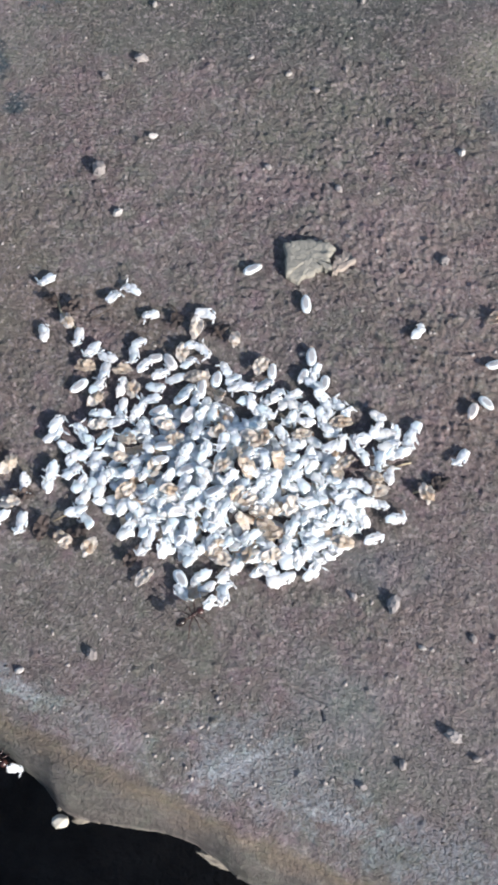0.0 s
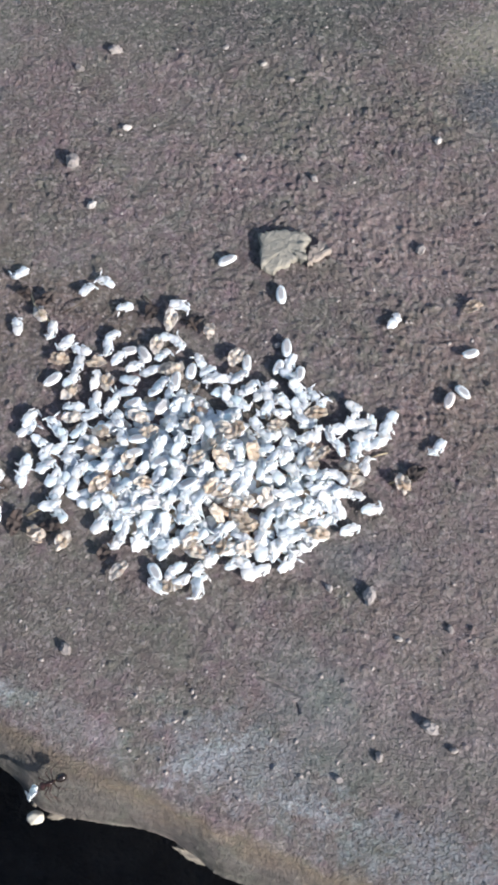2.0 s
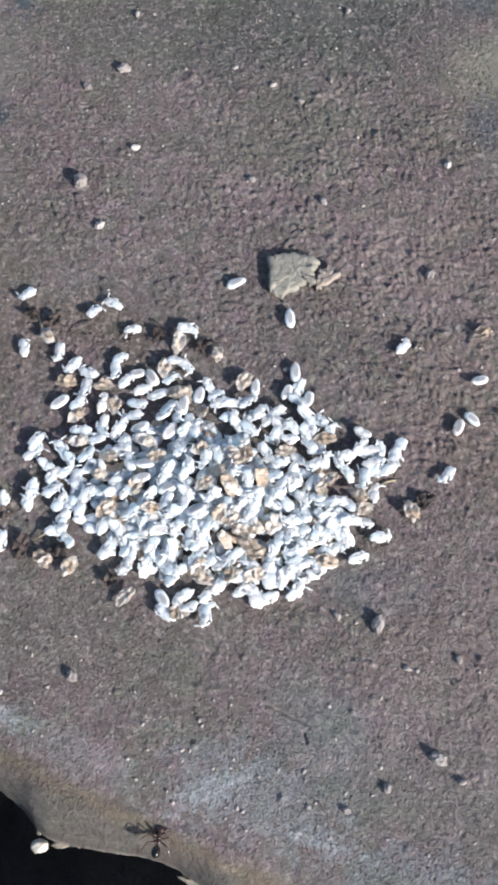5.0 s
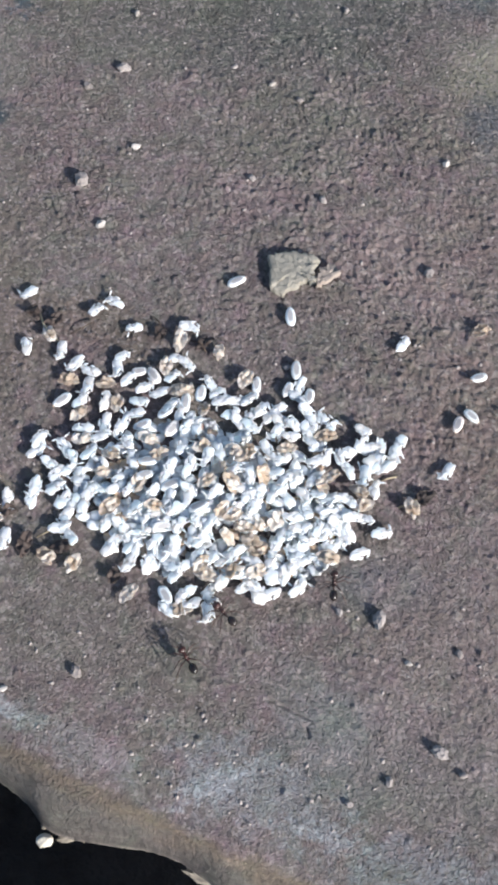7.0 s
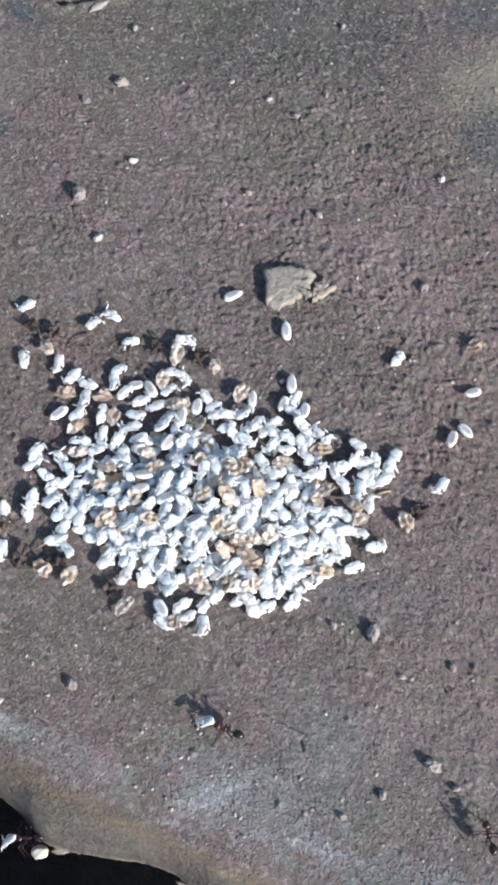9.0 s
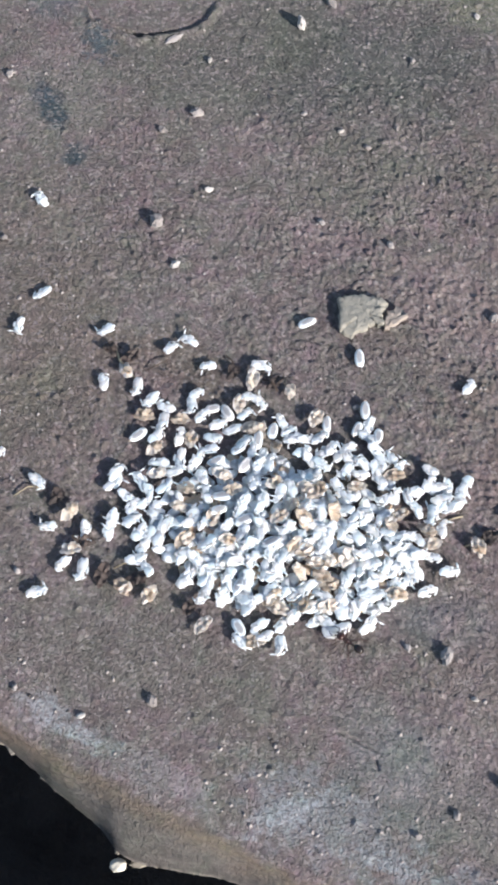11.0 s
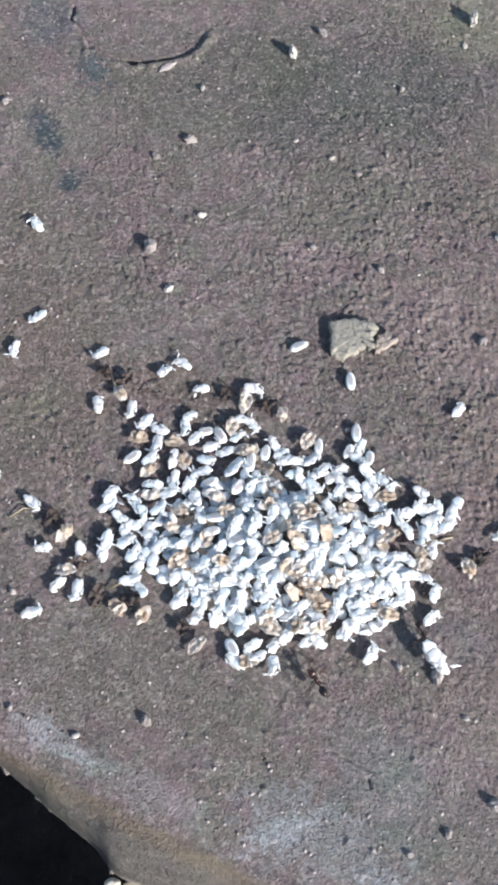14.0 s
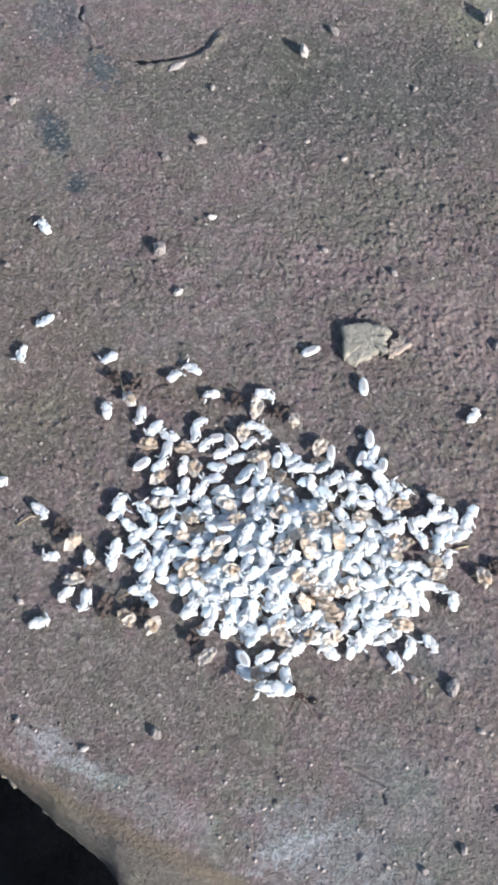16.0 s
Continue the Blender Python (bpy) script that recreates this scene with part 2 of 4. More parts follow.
def cocoon_material():
    m = Mat("translucent grey white cocoon", 0.40)
    v = m.math("ADD", m.math("MULTIPLY", chance(m), 0.7), m.math("MULTIPLY", m.noise(900, 4, 0.65), 0.3))
    c = m.ramp(v, (0.15, (0.58, 0.62, 0.65)), (0.45, (0.70, 0.75, 0.78)), (0.7, (0.78, 0.80, 0.80)), (0.86, (0.78, 0.70, 0.66)))
    # the grey grub shows faintly through the thin silk
    mp = m.node("ShaderNodeMapping")
    m.put(m.co, mp.inputs["Vector"])
    mp.inputs["Scale"].default_value = (820, 1900, 0)
    ln = m.node("ShaderNodeVectorMath", operation="LENGTH")
    m.put(mp.outputs[0], ln.inputs[0])
    d = m.math("ADD", ln.outputs["Value"], m.math("MULTIPLY", m.math("SUBTRACT", m.noise(1100, 3), 0.5), 1.3))
    c = m.mix(m.ramp(d, (0.55, 0.80), (1.0, 0.0)), c, (0.33, 0.315, 0.325))
    m.b.inputs["Subsurface Weight"].default_value = 0.5
    m.b.inputs["Subsurface Radius"].default_value = (0.0003, 0.0003, 0.0003)
    m.b.inputs["Subsurface Scale"].default_value = 1.0
    m.bump(m.noise(1500, 4, 0.6), 0.00016, 0.8)
    glow_through(m, 0.15, c)
    return m.base(c)


def husk_material():
    m = Mat("dry tan papery husk", 0.62)
    v = m.math("ADD", m.math("MULTIPLY", chance(m), 0.55), m.math("MULTIPLY", m.noise(1100, 5, 0.7), 0.45))
    c = m.ramp(v, (0.2, (0.40, 0.28, 0.20)), (0.4, (0.58, 0.44, 0.33)), (0.6, (0.69, 0.56, 0.45)), (0.8, (0.76, 0.66, 0.57)))
    m.b.inputs["Subsurface Weight"].default_value = 0.5
    m.b.inputs["Subsurface Radius"].default_value = (0.0010, 0.0007, 0.0005)
    m.b.inputs["Subsurface Scale"].default_value = 1.0
    m.bump(m.noise(1500, 5, 0.7), 0.0002, 0.8)
    glow_through(m, 0.1, c)
    return m.base(c)


def plain_mat(name, a, b, scale, rough, bump=0.0001):
    m = Mat(name, rough)
    v = m.math("ADD", m.math("MULTIPLY", chance(m), 0.4), m.math("MULTIPLY", m.noise(scale, 5, 0.65), 0.6))
    m.bump(m.noise(scale * 1.8, 5, 0.65), bump, 0.8)
    return m.base(m.ramp(v, (0.25, a), (0.75, b)))


STONE, SOIL = stone_material(), soil_material()
PUPA, COCOON, HUSK = pupa_material(), cocoon_material(), husk_material()
PEBBLE = plain_mat("pale grit", (0.17, 0.15, 0.145), (0.33, 0.30, 0.29), 900, 0.85)
WHITE_GRIT = plain_mat("white quartz grit", (0.25, 0.23, 0.215), (0.46, 0.43, 0.41), 900, 0.75)
FLAKE = plain_mat("olive tan stone flake", (0.150, 0.140, 0.118), (0.30, 0.28, 0.24), 700, 0.85, 0.0008)
DARK_GRIT = plain_mat("dark grit", (0.035, 0.03, 0.03), (0.09, 0.075, 0.07), 900, 0.9)
ANT_RED = plain_mat("glossy red brown ant shell", (0.024, 0.011, 0.010), (0.048, 0.019, 0.016), 1500, 0.28, 0.00003)
ANT_BLACK = plain_mat("glossy black ant shell", (0.008, 0.006, 0.006), (0.018, 0.012, 0.011), 1500, 0.22, 0.00003)
FIBRE = plain_mat("dry plant fibre", (0.24, 0.19, 0.12), (0.42, 0.35, 0.24), 700, 0.8)


# ---- mesh helpers ----
def part(name, bm, material, parent=None, label="", smooth=True):
    me = bpy.data.meshes.new(name)
    bm.to_mesh(me)
    bm.free()
    me.materials.append(material)
    for p in me.polygons:
        p.use_smooth = smooth
    ob = new(name, me)
    ob.parent = parent
    return tagged(ob, label)


def ball(bm, at, size, turn=(0, 0, 0), detail=2, rough=0.0, seed=0):
    """An ellipsoid in millimetres, with lumps of rough x its size."""
    made = bmesh.ops.create_icosphere(bm, subdivisions=detail, radius=1.0)["verts"]
    m = Matrix.LocRotScale([v * MM for v in at], Euler([radians(a) for a in turn]), [v * MM for v in size])
    for v in made:
        if rough:
            at = Vector((seed * 3.7, seed * 1.3, seed))
            v.co *= 1 + rough * (noise.noise(v.co * 1.7 + at) + 0.45 * noise.noise(v.co * 4.1 - at))
        v.co = m @ v.co
    return made


def tube(bm, points, radii, sides=6):
    """A bent tapering rod through points, in millimetres."""
    rings = []
    pts = [Vector(p) * MM for p in points]
    for i, p in enumerate(pts):
        d = (pts[min(i + 1, len(pts) - 1)] - pts[max(i - 1, 0)]).normalized()
        q = d.to_track_quat("Z", "Y")
        rings.append([bm.verts.new(p + q @ Vector((math.cos(a), math.sin(a), 0)) * radii[i] * MM)
                      for a in (2 * math.pi * k / sides for k in range(sides))])
    for a, b in zip(rings, rings[1:]):
        for k in range(sides):
            bm.faces.new((a[k], a[(k + 1) % sides], b[(k + 1) % sides], b[k]))
    bm.faces.new(rings[0][::-1])
    bm.faces.new(rings[-1])


def lattice(x, y, seed):
    """Smooth value noise on arrays, -1 to 1."""
    xi, yi = np.floor(x).astype(np.int64), np.floor(y).astype(np.int64)
    fx, fy = x - xi, y - yi
    fx, fy = fx * fx * (3 - 2 * fx), fy * fy * (3 - 2 * fy)

    def rnd(a, b):
        h = (a * 374761393 + b * 668265263 + seed * 974634777) & 0x7FFFFFFF
        h = ((h ^ (h >> 13)) * 1274126177) & 0x7FFFFFFF
        h = ((h ^ (h >> 11)) * 1103515245) & 0x7FFFFFFF
        return ((h ^ (h >> 15)) & 0xFFFF) / 32767.5 - 1

    top = rnd(xi, yi) * (1 - fx) + rnd(xi + 1, yi) * fx
    low = rnd(xi, yi + 1) * (1 - fx) + rnd(xi + 1, yi + 1) * fx
    return top * (1 - fy) + low * fy


def turned(x, y, size, seed):
    """Value noise whose lattice is turned and warped, so that it shows no grid."""
    a = 0.7 + 1.9 * seed
    u, v = x * math.cos(a) - y * math.sin(a), x * math.sin(a) + y * math.cos(a)
    w = 0.75 * size
    return lattice((u + w * lattice(v / size * 0.7, u / size * 0.7, seed + 50)) / size, (v + w * lattice(u / size * 0.7, v / size * 0.7, seed + 60)) / size, seed)


def grains(x, y, size, seed, most=0.6):
    """Rounded grains of uneven height, one to a jittered cell: 0 to 1."""
    xi, yi = np.floor(x / size).astype(np.int64), np.floor(y / size).astype(np.int64)
    best = np.zeros_like(x, dtype=float)

    def rnd(a, b, k):
        h = (a * 374761393 + b * 668265263 + (seed * 31 + k) * 974634777) & 0x7FFFFFFF
        h = ((h ^ (h >> 13)) * 1274126177) & 0x7FFFFFFF
        h = ((h ^ (h >> 11)) * 1103515245) & 0x7FFFFFFF
        return ((h ^ (h >> 15)) & 0xFFFF) / 65535.0

    for dx in (-1, 0, 1):
        for dy in (-1, 0, 1):
            a, c = xi + dx, yi + dy
            px, py = (a + rnd(a, c, 1)) * size, (c + rnd(a, c, 2)) * size
            rad = size * (0.35 + most * rnd(a, c, 3) ** 2)
            d = np.hypot(x - px, y - py) / rad
            best = np.maximum(best, rnd(a, c, 4) ** 1.5 * np.clip(1 - d * d, 0, 1))
    return best


# ---- the slab with its broken rim ----
def rim(x):
    """How far the slab's flat top reaches towards -y at x, in millimetres."""
    return np.interp(x, [-90, -60, -43, -34, -30, -26, -18, -10.6, 4.5, 13.3, 40, 90], [-10, -24, -33.4, -39.0, -40.8, -43.4, -47.2, -50.0, -55.0, -58.5, -69, -88])


def foot(x):
    """Where the rim's broken lower edge lies."""
    return np.interp(x, [-90, -60, -44, -39, -35.3, -31, -28.6, -27.2, -25.6, -20.5, -14, -8.6, -5, -1.6, 5, 13, 40, 90],
                     [-14, -28, -37.4, -41.0, -44.6, -47.7, -49.2, -51.4, -53.2, -53.9, -55.2, -56.4, -58.6, -61.4, -63.6, -66.5, -77, -96])


def slab_height(x, y):
    """Relief of the slab's top in millimetres."""
    z = 0.11 * turned(x, y, 9, 1) + 0.05 * turned(x, y, 3.1, 2)
    coarse = np.clip(0.62 + 0.22 * np.tanh(x / 25) + 0.40 * np.tanh((y + 22 + 0.25 * x) / 14) * (y < 0) + 0.28 * turned(x, y, 12, 8), 0.10, 0.80)
    # smooth films, and the bare floor of the scar
    coarse *= 1 - 0.85 * np.exp(-(((x - 46) / 12) ** 2) - ((y - 72) / 10) ** 2) - 0.7 * np.clip((14 - np.hypot(x + 28.6, y - 103.5)) / 3, 0, 1)
    coarse *= 1 - 0.45 * np.clip((2 - y) / 16, 0, 1)
    z += 0.07 * coarse * lattice((0.97 * x - 0.22 * y) / 3.2, (0.22 * x + 0.97 * y + 0.4 * turned(x, y, 4.0, 33)) / 0.55, 17)
    coarse *= 1 - 0.45 * np.clip((y - 66) / 18, 0, 1)
    # crumbly ridges that run across, and grains of all sizes
    u, v = x + 0.9 * turned(x, y, 2.6, 31), y + 0.7 * turned(x, y, 1.9, 32)
    z += coarse * (0.06 * turned(u * 0.75, v, 1.5, 3) + 0.10 * turned(u * 0.8, v * 1.1, 0.9, 4) + 0.17 * turned(u, v, 0.62, 5) + 0.10 * turned(x, y, 0.45, 7))
    some = np.clip(0.45 + 0.9 * turned(x, y, 3.3, 9), 0.0, 1)
    z += some * ((0.05 + 0.24 * coarse) * grains(u, v * 1.25, 0.75, 21, 0.7) + (0.08 + 0.26 * coarse) * grains(v, u, 0.5, 22, 0.6))
    z += (0.14 + 0.55 * coarse) * np.clip(grains(u, v, 1.5, 26, 0.3) - 0.42, 0, 1)
    # small sharp pits
    z -= (0.06 + 0.16 * coarse) * np.clip(grains(v, x, 1.3, 27, 0.1) - 0.6, 0, 1) / 0.4
    z += 0.35 * np.clip(grains(x, y, 3.3, 23, 0.1) - 0.74, 0, 1) / 0.26
    z -= 0.25 * np.clip(grains(x, y, 5.3, 24, 0.05) - 0.88, 0, 1) / 0.12
    # shallow scar where a round flake came away, cracked open on its lower side
    r = np.hypot(x + 28.6, y - 103.5) + 0.7 * turned(x, y, 2.3, 6)
    ang = np.degrees(np.arctan2(y - 103.5, x + 28.6))
    low_side = np.clip((ang + 175) / 12, 0, 1) * np.clip((-20 - ang) / 12, 0, 1)
    crack = 0.3 * low_side + np.clip((ang + 118) / 4, 0, 1) * np.clip((-62 - ang) / 12, 0, 1) + 0.8 * np.clip((ang + 190) / 4, 0, 1) * np.clip((-163 - ang) / 5, 0, 1)
    z += low_side * (0.5 * np.exp(-(((r - 14.7) / 0.9) ** 2)) - 0.15 * np.clip((14 - r) / 0.8, 0, 1)) - 1.1 * crack * np.exp(-(((r - 13.6) / 0.35) ** 2))
    # a fine groove and its notch
    for x0, y0, x1, y1, deep, wide in ((5.2, -36.2, 10.6, -38.9, 0.3, 0.2), (10.2, -41.0, 9.9, -39.9, 0.45, 0.22)):
        dx, dy = x1 - x0, y1 - y0
        s = np.clip(((x - x0) * dx + (y - y0) * dy) / (dx * dx + dy * dy), 0, 1)
        z -= deep * np.exp(-(((x - x0 - s * dx) ** 2 + (y - y0 - s * dy) ** 2) / wide**2))
    return z


def build_slab():
    step = 0.22
    xs = np.concatenate([np.arange(-460, -62, 12), np.arange(-62, 54, step), np.arange(54, 460, 12)])
    inward = np.concatenate([np.arange(0, 40, step), np.arange(40, 196, step), np.arange(196, 560, 14)])
    # the rim's section: share of the way out to the broken edge, and depth
    lip = [(0.08, -0.05), (0.16, -0.15), (0.25, -0.32), (0.34, -0.58), (0.42, -0.9), (0.50, -1.3), (0.57, -1.75), (0.64, -2.25), (0.70, -2.8), (0.75, -3.35), (0.80, -3.9),
           (0.84, -4.5), (0.88, -5.1), (0.91, -5.7), (0.94, -6.3), (0.965, -6.9), (0.985, -7.4), (1.0, -7.8), (0.99, -8.2), (0.90, -8.6)]
    edge, low = rim(xs), sum(foot(xs + d) for d in (-1.2, -0.6, 0, 0.6, 1.2)) / 5
    ragged = 0.25 * lattice(xs / 3.1, xs * 0, 12) + 0.06 * lattice(xs / 0.8, xs * 0, 13)
    cols = []
    for some in np.array_split(inward[::-1], 60):
        y = edge + some[:, None]
        z = slab_height(xs + 0 * y, y) * np.clip(some / 6, 0.3, 1)[:, None] - 0.3 * np.exp(-some / 2.0)[:, None]
        cols += [np.stack([xs, y[k], z[k]], 1) for k in range(len(some))]
    base = cols[-1][:, 2]
    for share, deep in lip:
        y = edge + (low - edge) * share - ragged * share**8
        z = deep + base * (1 - share) ** 4 + 0.12 * turned(xs * 0.5, y * 1.6 + deep, 3.0, 14) + 0.10 * turned(xs, y * 1.4 + deep, 1.1, 15) + 0.10 * grains(xs, y * 1.5 + deep * 1.3, 0.9, 25)
        cols.append(np.stack([xs, y, z], 1))
    for back, deep in ((2.5, -9.4), (8, -11.5), (17, -16), (19, -60)):
        cols.append(np.stack([xs, low + back, xs * 0 + deep], 1))
    v = np.stack(cols) * MM
    rows, n = v.shape[:2]
    idx = np.arange(rows * n).reshape(rows, n)
    quads = np.stack([idx[:-1, :-1], idx[1:, :-1], idx[1:, 1:], idx[:-1, 1:]], -1).reshape(-1, 4)
    me = bpy.data.meshes.new("stone_slab")
    me.vertices.add(rows * n)
    me.vertices.foreach_set("co", v.reshape(-1).astype(np.float32))
    me.loops.add(quads.size)
    me.loops.foreach_set("vertex_index", quads.reshape(-1).astype(np.int32))
    me.polygons.add(len(quads))
    me.polygons.foreach_set("loop_start", np.arange(0, quads.size, 4, dtype=np.int32))
    me.materials.append(STONE)
    me.polygons.foreach_set("use_smooth", np.ones(len(quads), bool))
    me.update(calc_edges=True)
    return tagged(new("pavement", me), "worn mauve brown stone slab with a broken tan rim", "stone slab", kind="structure")


def top_at(x, y):
    """Height of the slab's top at a place in millimetres."""
    return float(slab_height(np.array([x], float), np.array([y], float))[0])


build_slab()


def block(name, x0, x1, y0, y1, z0, z1, material, label, category):
    bm = bmesh.new()
    bmesh.ops.create_cube(bm, size=1.0)
    for v in bm.verts:
        v.co = Vector(((x0 + x1) / 2 + v.co.x * (x1 - x0), (y0 + y1) / 2 + v.co.y * (y1 - y0), (z0 + z1) / 2 + v.co.z * (z1 - z0))) * MM
    bmesh.ops.bevel(bm, geom=bm.edges[:], offset=4 * MM, segments=2, affect="EDGES")
    return tagged(part(name, bm, material, smooth=False), label, category, kind="structure")


# unseen slab added beyond the gap to shade it, and soil below both
shade_slab = block("pavement", -420, 420, -40, 40, -60, 0, STONE, "plain unseen stone slab added to shade the open joint", "stone slab")
shade_slab.matrix_world = pose(-20 * MM, -122 * MM, 0, 0, 0, -24)
bm = bmesh.new()
bmesh.ops.create_grid(bm, x_segments=40, y_segments=40, size=40.0)
for v in bm.verts:
    v.co.z = -0.060
tagged(part("ground", bm, SOIL), "dark damp soil below the stone slabs", "ground", kind="structure")

# ---- brood: naked pupae, closed cocoons and dry husks ----
def heap(x, y):
    """Height of the brood pile's upper layer at a place, in millimetres."""
    return 0.8 + 2.0 * math.exp(-(((x + 1) / 15) ** 2) - ((y + 5) / 11) ** 2)


def lump(bm, at, size, turn, seed, rough=0.22, flat=0.8):
    """A soft swollen lobe in millimetres, flattened above and below."""
    off = Vector((seed * 1.9, seed * 0.7, seed * 1.3))
    m = Matrix.LocRotScale([v * MM for v in at], Euler([radians(a) for a in turn]), [v * MM for v in size])
    for v in bmesh.ops.create_icosphere(bm, subdivisions=3, radius=1.0)["verts"]:
        p = v.co.copy()
        a = Vector((p.x, p.y, 0)).normalized()
        e = 1 + rough * (noise.noise(a * 1.3 + off) + 0.8 * noise.noise(a * 2.8 + off) + 0.35 * noise.noise(a * 6.0 + off))
        dent = 0.22 * noise.noise(p * 1.8 + off) + 0.12 * noise.noise(p * 4.5 + off)
        v.co = m @ Vector((p.x * e, p.y * e, math.copysign(abs(p.z) ** flat, p.z) + dent))


def make_pupa(seed):
    """A naked pupa along x: swollen gaster, narrow thorax, bent head, limbs folded or splayed."""
    r = random.Random(seed)
    root = tagged(new("pupa"), "waxy white naked ant pupa with folded limbs", "ant pupa", "pupae in the brood pile")
    bend = r.uniform(-0.42, 0.42)
    bm = bmesh.new()
    lump(bm, (-0.70, bend * 0.5, 0.0), (1.0 * r.uniform(0.88, 1.08), 0.68 * r.uniform(0.88, 1.12), 0.30), (0, 0, -25 * bend), seed, 0.36, 0.42)
    part("gaster", bm, PUPA, root)
    bm = bmesh.new()
    lump(bm, (0.45, 0.0, 0.0), (0.85, 0.50 * r.uniform(0.9, 1.15), 0.27), (0, 0, 20 * bend), seed + 20, 0.45, 0.42)
    part("thorax", bm, PUPA, root)
    bm = bmesh.new()
    lump(bm, (1.08, bend * 0.8, -0.05), (0.54, 0.52 * r.uniform(0.85, 1.15), 0.25), (0, 6, 45 * bend), seed + 40, 0.45, 0.42)
    part("head", bm, PUPA, root)
    for side in (-1, 1):
        bm = bmesh.new()
        w = [r.uniform(-0.2, 0.2) for k in range(4)]
        lump(bm, (-0.1 + w[0], side * (0.58 + 0.6 * w[1]), 0.02), (0.80 + w[2], 0.20 + 0.4 * abs(w[3]), 0.16), (side * 15, 0, side * r.uniform(-22, 22)), seed + 60 + side, 0.5)
        part("folded_leg", bm, PUPA, root)
        bm = bmesh.new()
        out = r.choice((0.0, 0.3, 0.7))
        lump(bm, (1.0 + 0.5 * out + w[1], side * (0.58 + 0.5 * out), 0.04), (0.42 + 0.2 * out, 0.15, 0.15), (0, 0, side * (140 + 60 * w[2] - 90 * out)), seed + 80 + side, 0.6)
        part("antenna", bm, PUPA, root)
    return root


def make_cocoon(seed):
    """A closed oval cocoon along x, slightly dented."""
    r = random.Random(seed)
    root = tagged(new("cocoon"), "translucent oval grey white ant cocoon", "ant cocoon", "cocoons in the brood pile")
    bm = bmesh.new()
    for v in ball(bm, (0, 0, 0), (1.0, 1.0, 1.0), (0, 0, 0), 3, 0.10, seed):
        x, y, z = v.co / MM
        # blunt ends, a sunken top
        x = math.copysign(abs(x) ** 0.82, x)
        z = math.copysign(abs(z) ** 0.75, z) - 0.13 * math.exp(-(x * x) / 0.4 - y * y / 0.16) * (z > 0)
        v.co = Vector((1.55 * x, (0.78 + 0.08 * x) * y + 0.10 * x * x, 0.40 * z)) * MM
    part("shell", bm, COCOON, root)
    bm = bmesh.new()
    ball(bm, (-1.53, 0, 0), (0.13, 0.20, 0.16), (0, 0, 0), 2, 0.2, seed)
    part("tip", bm, HUSK, root, "small brown tip")
    return root


def make_husk(seed, material=None, label="crumpled dry tan empty husk"):
    """A crumpled empty husk: a bent, torn shell with a curled rim."""
    root = tagged(new("husk"), label, "husk", "husks among the brood")
    r = random.Random(seed)
    for name, x0, long, wide, turn, lift in (("shell", 0.0, 1.65, 0.95, 0.0, 0.0), ("torn_flap", r.uniform(-0.7, 0.7), 1.05, 0.7, r.uniform(25, 70), 0.32)):
        bm = bmesh.new()
        off = Vector((seed * 2.1, seed * 0.7, lift * 9))
        rings = []
        for side in (1, -1):
            for f in (0.15, 0.4, 0.65, 0.88, 1.0) if side > 0 else (1.0, 0.88, 0.6, 0.2):
                ring = []
                for k in range(28):
                    a = 2 * math.pi * k / 28
                    e = 1 + 0.42 * noise.noise(Vector((math.cos(a) * 1.3, math.sin(a) * 1.3, 0)) + off) + 0.16 * noise.noise(Vector((math.cos(a) * 5, math.sin(a) * 5, 1)) + off)
                    p = Vector((f * e * long * math.cos(a), f * e * wide * math.sin(a), 0))
                    p.z = 0.25 * p.y * p.y + 0.46 * noise.noise(p * 1.3 + off) + 0.16 * noise.noise(p * 2.9 + off) + side * 0.05 * (1.2 - f) + lift
                    ring.append(bm.verts.new((Matrix.Rotation(radians(turn), 3, "Z") @ p + Vector((x0, 0, 0))) * MM))
                rings.append(ring)
        for a, c in zip(rings, rings[1:]):
            for k in range(28):
                bm.faces.new((a[k], c[k], c[(k + 1) % 28], a[(k + 1) % 28]))
        bm.faces.new(rings[0])
        bm.faces.new(rings[-1][::-1])
        part(name, bm, material or HUSK, root)
    return root


PUPAE_A = [
    (-44.9, 52.9, -51), (-43.1, 34.5, 36), (-46.6, 28.2, 77), (-32.2, 27.7, 35), (-18.6, 26.1, -28), (-21.6, 24.6, 40),
    (-6.9, 21.6, -17), (-15.4, 21.4, 11), (26.4, 18.4, 60), (-32, 18.3, 103), (-26.5, 17.4, 75), (-17.2, 16.4, 28),
    (-8.6, 15.9, 0), (-24.3, 15.2, 45), (-7.1, 15.1, -48), (-17.8, 14.5, 83), (-21.9, 14, -22), (-9.4, 13, 38),
    (-16.2, 12.5, 44), (-3.6, 11.7, -62), (-22.2, 11.5, 65), (10, 11.4, 71), (-13.5, 11.2, 33), 
    (-11.3, 10.3, 22), (-2.5, 10, 33), (9.7, 9.3, -22), (-23.2, 8.9, 49), (-19.4, 8.9, 79), (-14.3, 8.8, 0),
]
